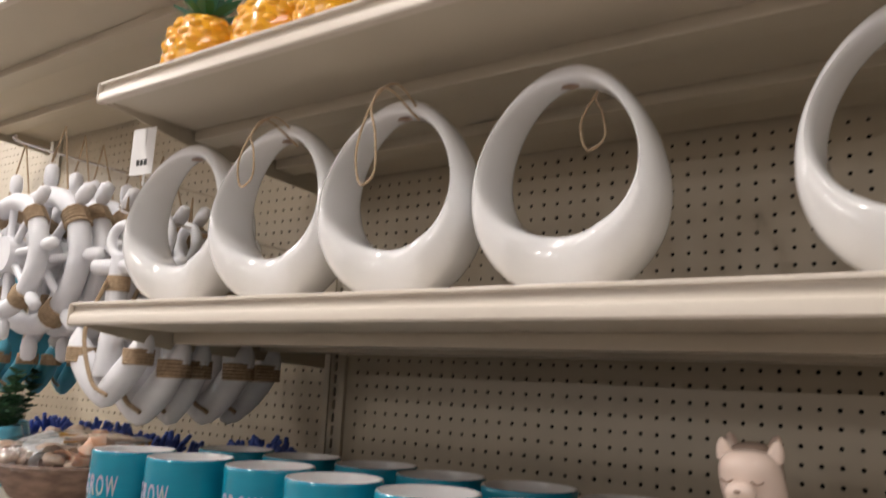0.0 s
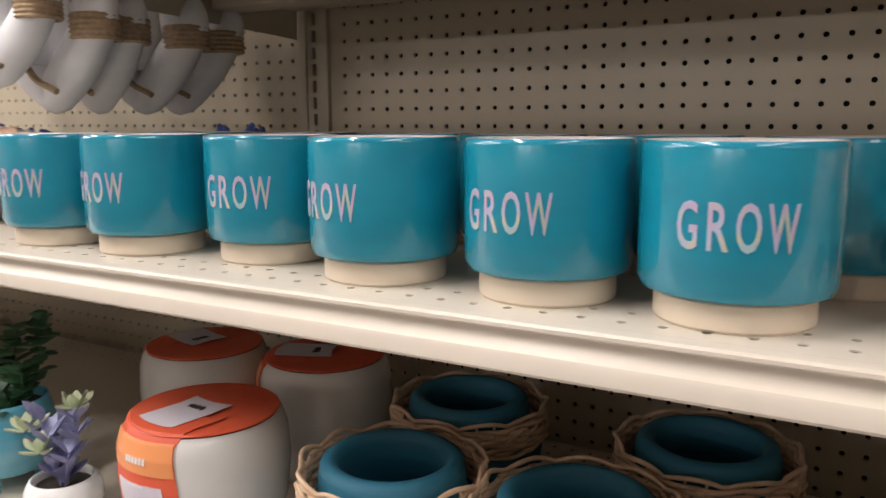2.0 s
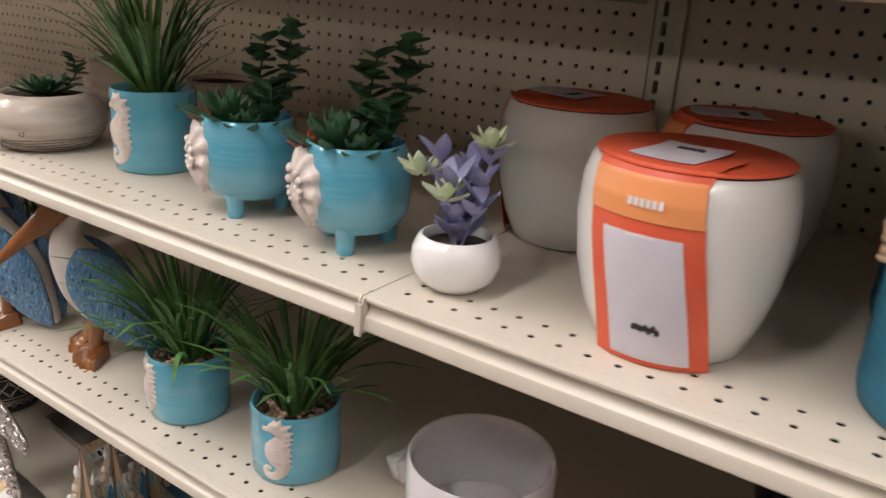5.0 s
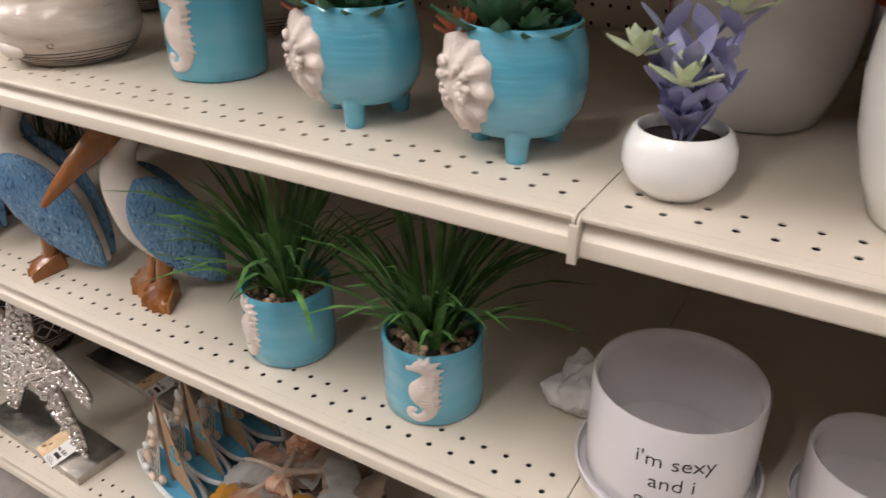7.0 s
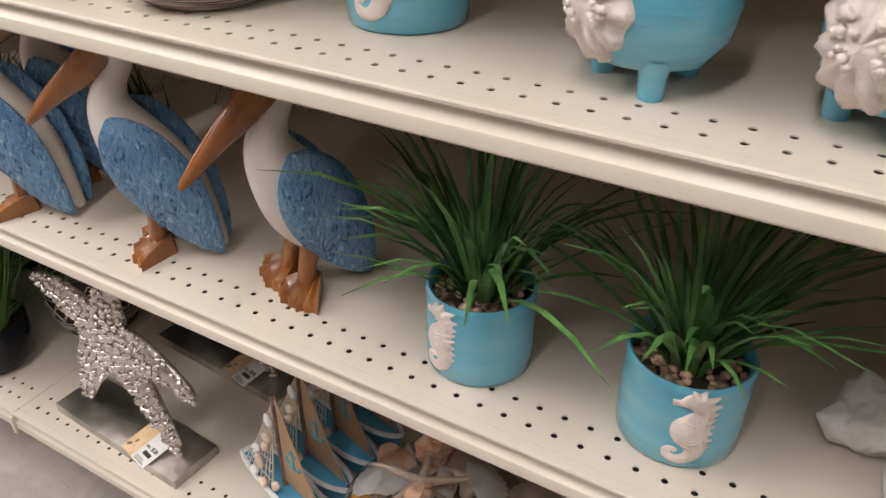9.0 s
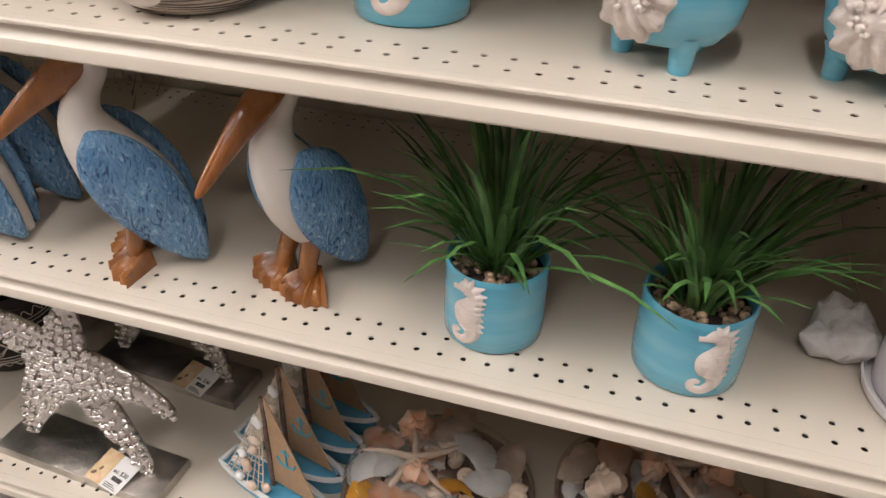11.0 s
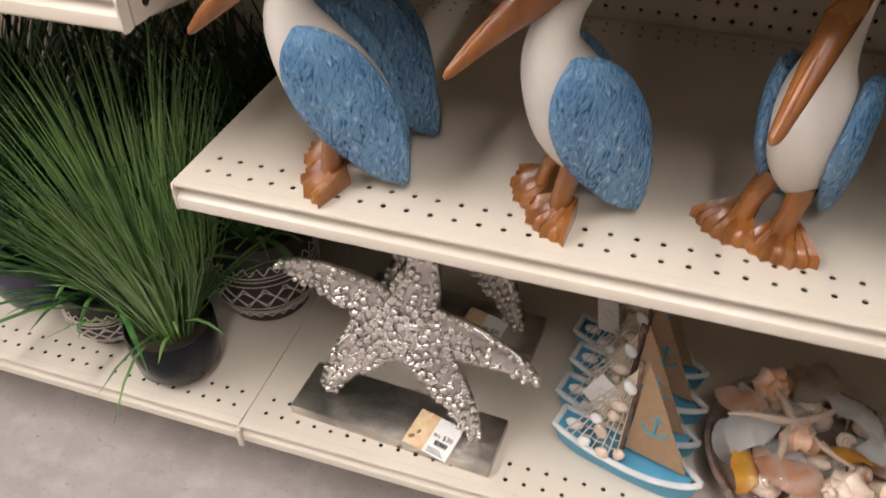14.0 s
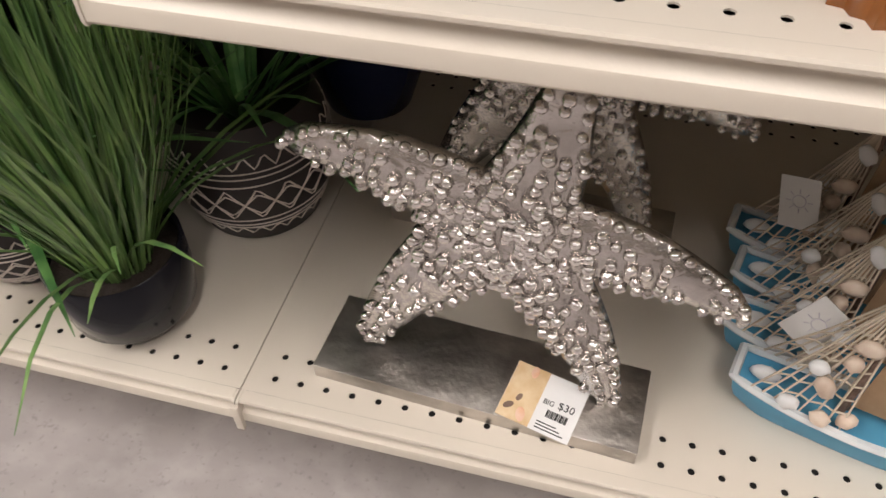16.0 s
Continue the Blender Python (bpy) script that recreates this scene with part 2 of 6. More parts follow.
SHELL_A = material("cream_seashell", (0.74, 0.62, 0.51), 0.35, other=(0.58, 0.42, 0.32), scale=70, mix=0.7, random_value=0.15)
SHELL_B = material("peach_seashell", (0.72, 0.36, 0.2), 0.35, other=(0.75, 0.6, 0.5), scale=50, mix=0.8)
SHELL_C = material("white_scallop", (0.8, 0.8, 0.8), 0.35, scale=60)
SHELL_D = material("yellow_scallop", (0.78, 0.42, 0.06), 0.35, scale=50)
BASKET = material("dark_bark_basket", (0.27, 0.18, 0.14), 0.75, other=(0.13, 0.08, 0.06), scale=30, mix=0.9, bump=0.003, bump_scale=80, stretch=(1, 1, 3))
FILM = film_material("clear_wrap")
BLACK_GLAZE = material("black_glazed_pot", (0.012, 0.012, 0.016), 0.12, scale=10, spec=0.2)
NAVY_GLAZE = material("navy_glazed_pot", (0.012, 0.02, 0.07), 0.2, scale=10)
PATTERN = material("dark_brown_stoneware", (0.02, 0.014, 0.014), 0.55, other=(0.012, 0.008, 0.008), scale=30, mix=0.7)
PATTERN_LINE = material("incised_cream_line", (0.6, 0.53, 0.48), 0.7, scale=40)
CORAL = material("cobalt_coral", (0.07, 0.13, 0.5), 0.5, scale=40, bump=0.002, bump_scale=150)
HANG_WHITE = material("whitewashed_wood", (0.82, 0.82, 0.84), 0.6, other=(0.7, 0.7, 0.74), scale=25, mix=0.7)
HANG_TEAL = material("teal_painted_wood", (0.09, 0.38, 0.5), 0.55, other=(0.06, 0.3, 0.42), scale=25, mix=0.7)
ROPE = material("jute_rope", (0.46, 0.34, 0.22), 0.85, other=(0.3, 0.21, 0.13), scale=200, mix=0.8, bump=0.001, bump_scale=400)
YELLOW = material("yellow_glazed_ceramic", (0.8, 0.4, 0.015), 0.2, other=(0.72, 0.31, 0.01), scale=30, mix=0.6, coat=0.4)
LEAF_GLAZE = material("green_glazed_leaf", (0.02, 0.16, 0.1), 0.2, scale=20)
QUARTZ = material("milky_quartz", (0.68, 0.66, 0.66), 0.25, other=(0.5, 0.47, 0.46), scale=30, mix=0.8, bump=0.002, bump_scale=80)
TERRA = material("red_terracotta", (0.22, 0.045, 0.025), 0.4, scale=15)
BLACK_METAL = material("black_wire", (0.015, 0.015, 0.015), 0.4, scale=10)
LAMP_GLOW = bpy.data.materials.new("lamp_diffuser")
LAMP_GLOW.use_nodes = True
LAMP_GLOW.node_tree.nodes["Principled BSDF"].inputs["Emission Color"].default_value = (1, 0.93, 0.84, 1)
LAMP_GLOW.node_tree.nodes["Principled BSDF"].inputs["Emission Strength"].default_value = 8.0


# ---- building blocks ----
def mesh_of(bm, name, smooth=35):
    me = bpy.data.meshes.new(name)
    bm.normal_update()
    bm.to_mesh(me)
    bm.free()
    if smooth:
        me.shade_smooth()
        me.set_sharp_from_angle(angle=radians(smooth))
    return me


def part(name, bm, mat, parent=None, label="", smooth=35, m=None):
    """One mesh object of a bmesh (or of several materials), under a thing or a part."""
    me = mesh_of(bm, name, smooth)
    for one in mat if isinstance(mat, (list, tuple)) else [mat]:
        me.materials.append(one)
    ob = new(name, me)
    if m is not None:
        ob.matrix_basis = m
    if parent is not None:
        ob.parent = parent
    if label:
        ob["label"] = label
    return ob


def thing(name, label, category, group="", at=None, kind=""):
    ob = new(name)
    ob.empty_display_size = 0.02
    if at is not None:
        ob.matrix_basis = at
    return tagged(ob, label, category, group, kind)


def structure(name, bm, mat, label, category, smooth=35):
    return tagged(part(name, bm, mat, None, "", smooth), label, category, "", "structure")


def add_box(bm, x0, x1, y0, y1, z0, z1, bevel=0.0, index=0):
    made = bmesh.ops.create_cube(bm, size=1.0, matrix=Matrix.LocRotScale(((x0 + x1) / 2, (y0 + y1) / 2, (z0 + z1) / 2), None, (x1 - x0, y1 - y0, z1 - z0)))
    vs = made["verts"]
    faces = {f for v in vs for f in v.link_faces}
    for f in faces:
        f.material_index = index
    if bevel:
        edges = list({e for v in vs for e in v.link_edges})
        bmesh.ops.bevel(bm, geom=edges, offset=bevel, segments=2, profile=0.6, affect="EDGES")
    return vs


def loft(bm, rings, closed=True, cap=True, index=0):
    """Skin rings of points (each a list of vectors) into a tube."""
    rows = [[bm.verts.new(p) for p in ring] for ring in rings]
    n = len(rows[0])
    for a, b in zip(rows, rows[1:]):
        for k in range(n if closed else n - 1):
            f = bm.faces.new((a[k], a[(k + 1) % n], b[(k + 1) % n], b[k]))
            f.material_index = index
    if cap and closed:
        for row, flip in ((rows[0], True), (rows[-1], False)):
            f = bm.faces.new(row[::-1] if flip else row)
            f.material_index = index
    return rows


def lathe(profile, segments=40, index=0, bm=None, wobble=0.0, seed=0):
    """Turn (radius, height) pairs about z."""
    bm = bm or bmesh.new()
    rows = []
    for j, (r, z) in enumerate(profile):
        if r <= 1e-6:
            rows.append([bm.verts.new((0, 0, z))])
            continue
        ring = []
        for k in range(segments):
            a = 2 * math.pi * k / segments
            rr = r * (1 + wobble * noise.noise(Vector((2 * math.cos(a) + seed, 2 * math.sin(a), 14 * z))))
            ring.append(bm.verts.new((rr * math.cos(a), rr * math.sin(a), z)))
        rows.append(ring)
    for a, b in zip(rows, rows[1:]):
        for k in range(segments):
            k2 = (k + 1) % segments
            if len(a) == 1 and len(b) == 1:
                continue
            if len(a) == 1:
                f = bm.faces.new((a[0], b[k2], b[k]))
            elif len(b) == 1:
                f = bm.faces.new((a[k], a[k2], b[0]))
            else:
                f = bm.faces.new((a[k], a[k2], b[k2], b[k]))
            f.material_index = index
    bmesh.ops.recalc_face_normals(bm, faces=bm.faces[:])
    return bm


def tube(bm, points, radius, sides=6, index=0, closed=False, cap=True):
    """A round tube through points; radius is a number or one for each point."""
    pts = [Vector(p) for p in points]
    n = len(pts)
    rings, up = [], Vector((0.123, 0.31, 0.94))
    for i, p in enumerate(pts):
        ahead = (pts[(i + 1) % n] - pts[i - 1]) if closed else (pts[min(i + 1, n - 1)] - pts[max(i - 1, 0)])
        ahead.normalize()
        side = ahead.cross(up)
        if side.length < 1e-3:
            side = ahead.cross(Vector((1, 0, 0)))
        side.normalize()
        up = side.cross(ahead).normalized()
        r = float(radius[i] if isinstance(radius, (list, tuple)) else radius)
        rings.append([p + r * (math.cos(2 * math.pi * k / sides) * side + math.sin(2 * math.pi * k / sides) * up) for k in range(sides)])
    if closed:
        rings.append(rings[0])
    return loft(bm, rings, cap=cap and not closed, index=index)


def blob(bm, centre, radii, turn=None, detail=2, index=0, rough=0.0, seed=0.0):
    m = Matrix.Translation(centre) @ (turn.to_4x4() if turn is not None else Matrix.Identity(4)) @ Matrix.Diagonal((*radii, 1))
    made = bmesh.ops.create_icosphere(bm, subdivisions=detail, radius=1.0)
    for v in made["verts"]:
        if rough:
            v.co *= 1 + rough * noise.noise(v.co * 1.7 + Vector((seed, seed * 2, 3)))
        v.co = m @ v.co
    for f in {f for v in made["verts"] for f in v.link_faces}:
        f.material_index = index
    return made["verts"]


def smooth_path(points, steps=6):
    """Points of a Catmull-Rom line through tuples of any length."""
    pts = [np.array(p, float) for p in points]
    pts = [2 * pts[0] - pts[1], *pts, 2 * pts[-1] - pts[-2]]
    out = []
    for a, b, c, d in zip(pts, pts[1:], pts[2:], pts[3:]):
        for s in range(steps):
            t = s / steps
            out.append(0.5 * (2 * b + (c - a) * t + (2 * a - 5 * b + 4 * c - d) * t * t + (3 * b - a - 3 * c + d) * t**3))
    out.append(pts[-2])
    return [[float(v) for v in p] for p in out]


def words(text, size, depth=0.0006, thin=0.0):
    """The outlines of a text as a bmesh in the xz plane, centred, facing -y."""
    curve = bpy.data.curves.new("words", "FONT")
    curve.body, curve.size, curve.extrude, curve.align_x = text, size, depth, "CENTER"
    curve.resolution_u, curve.offset = 3, -thin
    ob = bpy.data.objects.new("words", curve)
    scene.collection.objects.link(ob)
    bpy.context.view_layer.update()
    me = ob.evaluated_get(bpy.context.evaluated_depsgraph_get()).to_mesh()
    bm = bmesh.new()
    bm.from_mesh(me)
    bpy.data.objects.remove(ob)
    bpy.data.curves.remove(curve)
    for v in bm.verts:
        v.co = Vector((v.co.x, -v.co.z, v.co.y))
    return bm


def wrap(bm, radius_at, turn=0.0):
    """Bend a bmesh that lies in the xz plane (facing -y) round a vertical axis; radius_at(z) is the surface."""
    for v in bm.verts:
        r = radius_at(v.co.z)
        a = v.co.x / max(r, 0.01) + turn
        r -= v.co.y
        v.co = Vector((r * math.sin(a), -r * math.cos(a), v.co.z))
    return bm


def profile_radius(profile):
    zs = [p[1] for p in profile]
    rs = [p[0] for p in profile]
    return lambda z: float(np.interp(z, zs, rs))


# ---- the gondola ----
W, BACK = 1.219, 0.555
LIP = [(0.0119, 0.0), (0.003, 0.0), (0.0006, -0.0006), (-0.0006, -0.0022), (-0.0006, -0.0046), (0.0008, -0.006), (0.0056, -0.0064), (0.0058, -0.0115), (0.0046, -0.0145), (0.0012, -0.0178), (-0.0012, -0.0195), (-0.0022, -0.022), (-0.0025, -0.0315), (-0.001, -0.0337), (0.006, -0.034), (0.0119, -0.0335)]
LIP_END = [(0.0119, 0.0), (0.002, 0.0), (-0.0012, -0.0015), (-0.0028, -0.0046), (-0.003, -0.032), (-0.0012, -0.0355), (0.005, -0.036), (0.0119, -0.0345)]


def perforated(bm, origin, u, v, cols, rows_at, pitch, u_len, v_len, radius, depth, sides=8):
    """A sheet spanned by u and v with round holes; rows_at lists (v of the row, u of its first hole)."""
    o, u, v = Vector(origin), Vector(u), Vector(v)
    n = u.cross(v)

    def rect(u0, u1, v0, v1):
        if u1 - u0 > 1e-5 and v1 - v0 > 1e-5:
            bm.faces.new([bm.verts.new(o + a * u + b * v) for a, b in ((u0, v0), (u1, v0), (u1, v1), (u0, v1))])

    below = 0.0
    for at, first in rows_at:
        v0, v1 = at - pitch / 2, at + pitch / 2
        v0, v1 = max(v0, below), v1
        rect(0, u_len, below, v0)
        count = int((u_len - first - pitch * 0.5) / pitch) + 1
        count = min(count, cols)
        rect(0, first - pitch / 2, v0, v1)
        rect(first + (count - 0.5) * pitch, u_len, v0, v1)
        for c in range(count):
            cu = first + c * pitch
            square, ring, deep = [], [], []
            for k in range(sides):
                a = 2 * math.pi * k / sides
                ca, sa = math.cos(a), math.sin(a)
                big = max(abs(ca), abs(sa))
                sq = (cu + pitch / 2 * ca / big, min(max(at + pitch / 2 * sa / big, v0), v1))
                square.append(bm.verts.new(o + sq[0] * u + sq[1] * v))
                ring.append(bm.verts.new(o + (cu + radius * ca) * u + (at + radius * sa) * v))
                deep.append(bm.verts.new(o + (cu + radius * ca) * u + (at + radius * sa) * v - depth * n))
            for k in range(sides):
                j = (k + 1) % sides
                bm.faces.new((square[k], square[j], ring[j], ring[k]))
                bm.faces.new((ring[k], ring[j], deep[j], deep[k]))
        below = v1
    rect(0, u_len, below, v_len)


def shelf(x0, x1, top, front=0.0, depth=None, left_bracket=True, right_bracket=True, label="cream powder-coated steel shelf with a perforated front edge"):
    depth = depth or BACK - 0.012 - front
    gap = 0.0006
    x0, x1 = x0 + gap, x1 - gap
    root = thing("store_shelf", label, "shelf", "shelves of the display", pose(x0, front, top), "structure")
    length = x1 - x0
    bm = bmesh.new()
    p = 0.0254
    perforated(bm, (0, 0.012, 0), (1, 0, 0), (0, 1, 0), 200, [(0.018, p * 1.05), (0.043, p * 1.05)], p * 0.999, length, depth - 0.07, 0.0033, 0.0012)
    perforated(bm, (0, depth - 0.058, 0), (1, 0, 0), (0, 1, 0), 200, [(0.018, p * 1.05), (0.043, p * 1.05)], p * 0.999, length, 0.058, 0.0033, 0.0012)
    bmesh.ops.remove_doubles(bm, verts=bm.verts[:], dist=1e-5)
    part("deck", bm, CREAM, root, smooth=0)
    # Dark boxes put in the shade seen through the deck holes.
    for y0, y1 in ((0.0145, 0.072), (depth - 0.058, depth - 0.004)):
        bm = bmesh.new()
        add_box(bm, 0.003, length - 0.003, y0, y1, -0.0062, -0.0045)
        part("hole_shade", bm, DARK, root, smooth=0)
    bm = bmesh.new()
    add_box(bm, 0.003, length - 0.003, 0.0145, depth - 0.002, -0.031, -0.0285)
    part("deck_underside", bm, STEEL_CREAM, root, smooth=0)
    bm = bmesh.new()
    loft(bm, [[Vector((x, y, z)) for y, z in LIP] for x in (0.0028, length - 0.0028)])
    bmesh.ops.recalc_face_normals(bm, faces=bm.faces[:])
    part("front_lip", bm, CREAM, root, smooth=25)
    for x in (0.0001, length - 0.0026):
        bm = bmesh.new()
        loft(bm, [[Vector((x + dx, y - 0.0003, z)) for y, z in LIP_END] for dx in (0.0, 0.0025)])
        bmesh.ops.recalc_face_normals(bm, faces=bm.faces[:])
        part("lip_end", bm, CREAM, root, smooth=25)
    for x in (0.0, length - 0.0025):
        bm = bmesh.new()
        add_box(bm, x, x + 0.0025, 0.0145, depth, -0.034, -0.0005)
        part("side_flange", bm, CREAM, root, smooth=0)
    for y in (0.17, 0.36):
        bm = bmesh.new()
        add_box(bm, 0.02, length - 0.02, y, y + 0.05, -0.05, -0.0312, 0.002)
        part("stiffener", bm, STEEL_CREAM, root, smooth=25)
    for use, x in ((left_bracket, 0.012), (right_bracket, length - 0.0145)):
        if use:
            bm = bmesh.new()
            outline = [(0.018, -0.012), (0.018, -0.034), (0.05, -0.042), (0.17, -0.06), (depth - 0.03, -0.072), (depth, -0.074), (depth, -0.012)]
            loft(bm, [[Vector((x + dx, y, z)) for y, z in outline] for dx in (0, 0.0025)])
            bmesh.ops.recalc_face_normals(bm, faces=bm.faces[:])
            part("bracket", bm, STEEL_CREAM, root, smooth=0)
    return root


def pegboard(name, x0, x1, z0, z1, phase_x, phase_z):
    bm = bmesh.new()
    p = 0.0254
    first_x = (phase_x - x0) % p
    first_x += p if first_x < p / 2 else 0
    first_z = (phase_z - z0) % p
    first_z += p if first_z < p / 2 else 0
    rows = [(first_z + k * p, first_x) for k in range(int((z1 - z0 - first_z - p / 2) / p) + 1)]
    perforated(bm, (x0, BACK, z0), (1, 0, 0), (0, 0, 1), 400, rows, p, x1 - x0, z1 - z0, 0.0034, 0.004)
    bmesh.ops.remove_doubles(bm, verts=bm.verts[:], dist=1e-5)
    board = structure(name, bm, PEG, "beige painted pegboard back panel with rows of holes", "pegboard", 0)
    # Black sheet behind the board stands in for shade in the holes.
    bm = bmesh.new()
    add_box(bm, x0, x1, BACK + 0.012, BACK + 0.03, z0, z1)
    part("peg_hole_shade", bm, DARK, board, smooth=0)
    return board


def upright(x):
    """A slotted steel post with a pair of folded edges."""
    bm = bmesh.new()
    add_box(bm, x - 0.028, x - 0.0135, BACK - 0.008, BACK + 0.02, -0.018, 2.45, 0.0008)
    add_box(bm, x + 0.0135, x + 0.028, BACK - 0.008, BACK + 0.02, -0.018, 2.45, 0.0008)
    add_box(bm, x - 0.0135, x - 0.0035, BACK - 0.004, BACK + 0.01, -0.018, 2.45)
    add_box(bm, x + 0.0035, x + 0.0135, BACK - 0.004, BACK + 0.01, -0.018, 2.45)
    for k in range(90):
        z = 0.02 + k * 0.0254
        add_box(bm, x - 0.0035, x + 0.0035, BACK - 0.004, BACK + 0.008, z, z + 0.0075)
    post = structure("upright_post", bm, STEEL_CREAM, "cream steel upright post with a column of slots", "upright", 0)
    # The shade behind the slots is a near-black strip.
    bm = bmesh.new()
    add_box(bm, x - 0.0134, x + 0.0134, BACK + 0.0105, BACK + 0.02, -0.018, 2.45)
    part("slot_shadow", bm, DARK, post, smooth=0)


LEVELS = dict(L0=1.903, L1=1.553, L2=1.232, L3=0.911, L4=0.597, L5=0.174)
C_LEVEL = 0.80
for key in ("L0", "L1", "L2", "L3", "L4"):
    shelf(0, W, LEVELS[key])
for key in ("L2", "L3", "L4"):
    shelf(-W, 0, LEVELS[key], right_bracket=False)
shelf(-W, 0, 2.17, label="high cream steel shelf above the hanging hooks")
for x0 in (-2 * W, W):
    for top in (C_LEVEL, 1.232, 1.7) if x0 < 0 else (0.588, 0.909, 1.232, 1.553, 1.903):
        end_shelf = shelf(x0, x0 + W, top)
        if top == C_LEVEL:
            # No opening here: a black disc paints in the hole's shade.
            bm = bmesh.new()
            tube(bm, [(W - 0.0022, 0.036, -0.018), (W - 0.0008, 0.036, -0.018)], 0.0052, 14)
            part("hole_disc", bm, DARK, end_shelf, "dark disc standing in for a shaded punched hole", 0)
for x0 in (-2 * W, -W, 0, W):
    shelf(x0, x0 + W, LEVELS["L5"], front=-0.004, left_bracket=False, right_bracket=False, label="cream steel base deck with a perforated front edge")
    bm = bmesh.new()
    add_box(bm, x0 + 0.001, x0 + W - 0.001, 0.085, 0.1, -0.018, 0.139, 0.001)
    structure("kick_plate", bm, STEEL_CREAM, "recessed cream steel kick plate under the base deck", "kick plate")
for x, z_at in ((-W, 0.17), (0.0, 0.17)):
    bm = bmesh.new()
    add_box(bm, x - 0.004, x + 0.004, -0.0115, -0.0065, 0.132, 0.170, 0.0012)
    structure("joint_clip", bm, CREAM, "small cream clip over a shelf joint", "clip")
for x, top in ((0.0, 1.232), (0.0, 0.909)):
    bm = bmesh.new()
    add_box(bm, x - 0.0038, x + 0.0038, -0.0075, -0.0042, top - 0.036, top - 0.004, 0.0012)
    structure("joint_clip", bm, CREAM, "small cream clip over a shelf joint", "clip")
for n, x0 in enumerate((-2 * W, -W, 0, W)):
    pegboard("back_panel_%d" % (n + 1), x0 + 0.04 + 0.0285, x0 + W + 0.04 - 0.0285, 0.17, 2.4, x0 + 0.0955, 1.347)
for x in (-2 * W, -W, 0, W, 2 * W):
    upright(x + 0.04)

# ---- the room ----
bm = bmesh.new()
add_box(bm, -13, 7, -28.0, 1.2, -0.12, -0.018)
structure("floor", bm, CONCRETE, "grey polished concrete store floor with scuffs", "floor", 0)
bm = bmesh.new()
add_box(bm, -13, 7, -28.0, 1.2, 3.6, 3.7)
structure("ceiling", bm, CEILING, "white store ceiling", "ceiling", 0)
# Unseen wall, added to block the far lamps from the lower shelves.
bm = bmesh.new()
add_box(bm, -13, 7, -2.75, -2.65, -0.018, 1.65)
structure("light_block_wall", bm, PLASTER, "unseen plain beige wall added to keep far light off the lower shelves", "wall", 0)
for name, box in (("wall_north", (-13, 7, 1.2, 1.3)), ("wall_south", (-13, 7, -28.1, -28.0)), ("wall_west", (-13.1, -13, -28.0, 1.2)), ("wall_east", (7, 7.1, -28.0, 1.2))):
    bm = bmesh.new()
    add_box(bm, box[0], box[1], box[2], box[3], -0.018, 3.6)
    structure(name, bm, PLASTER, "plain beige store wall", "wall", 0)
# An out-of-view fixture for every lamp, the added far rows included.
for lx, ly, watts in LAMPS:
    lamp = thing("ceiling_light", "unseen white ceiling strip light with a glowing diffuser, added to light the shelves", "ceiling light", "strip lights", pose(lx, ly, 3.6))
    bm = bmesh.new()
    add_box(bm, -0.11, 0.11, -1.22, 1.22, -0.05, 0.0, 0.004)
    part("housing", bm, CEILING, lamp)
    bm = bmesh.new()
    add_box(bm, -0.09, 0.09, -1.17, 1.17, -0.058, -0.0505, 0.002)
    part("diffuser", bm, LAMP_GLOW, lamp)


# ---- repeated shapes ----
def blades(bm, count, spread, height, lean, width, base_radius, z0, seed, droop=0.25, index=0, top_limit=9.0):
    """Long leaves that rise from a point and bow outwards."""
    rng = random.Random(seed)
    for _ in range(count):
        a = rng.uniform(0, 2 * math.pi)
        out = Vector((math.cos(a), math.sin(a), 0))
        side = Vector((-out.y, out.x, 0))
        r0 = base_radius * math.sqrt(rng.random())
        long = height * rng.uniform(0.65, 1.05)
        tilt = lean * rng.uniform(0.15, 1.0)
        bow = droop * rng.uniform(0.3, 1.3)
        w = width * rng.uniform(0.7, 1.15)
        start = out * r0 + Vector((0, 0, z0))
        twist = rng.uniform(-0.5, 0.5)
        rows = []
        for k in range(6):
            t = k / 5
            ang = tilt + bow * t * t * 1.8
            p = start + out * (long * (math.sin(tilt) * t + bow * 0.6 * t * t)) + Vector((0, 0, long * (math.cos(tilt) * t - bow * 0.45 * t**3)))
            p += side * (twist * long * 0.15 * t * t)
            p.z = min(p.z, top_limit - 0.002 * rng.random())
            half = w / 2 * (1 - t) ** 0.6 * (0.75 + 0.5 * t) + 0.00025
            fold = out * (-half * 0.45)
            rows.append([bm.verts.new(p - side * half), bm.verts.new(p + fold), bm.verts.new(p + side * half)])
        for one, two in zip(rows, rows[1:]):
            for j in (0, 1):
                f = bm.faces.new((one[j], one[j + 1], two[j + 1], two[j]))
                f.material_index = index


def leaf(bm, base, tip, width, thick=0.0012, normal=Vector((0, 0, 1)), index=0, cup=0.2):
    """A pointed, slightly cupped leaf with a rib."""
    base, tip = Vector(base), Vector(tip)
    ahead = tip - base
    side = ahead.cross(normal)
    if side.length < 1e-6:
        side = ahead.cross(Vector((1, 0, 0)))
    side.normalize()
    up = side.cross(ahead).normalized()
    rings = []
    for t, w in ((0, 0.25), (0.2, 0.75), (0.45, 1.0), (0.7, 0.78), (0.9, 0.35), (1.0, 0.03)):
        p = base + ahead * t + up * (cup * ahead.length * t * t)
        h = width / 2 * w
        rings.append([p - side * h + up * h * 0.3, p + up * thick, p + side * h + up * h * 0.3, p - up * thick])
    loft(bm, rings, index=index)


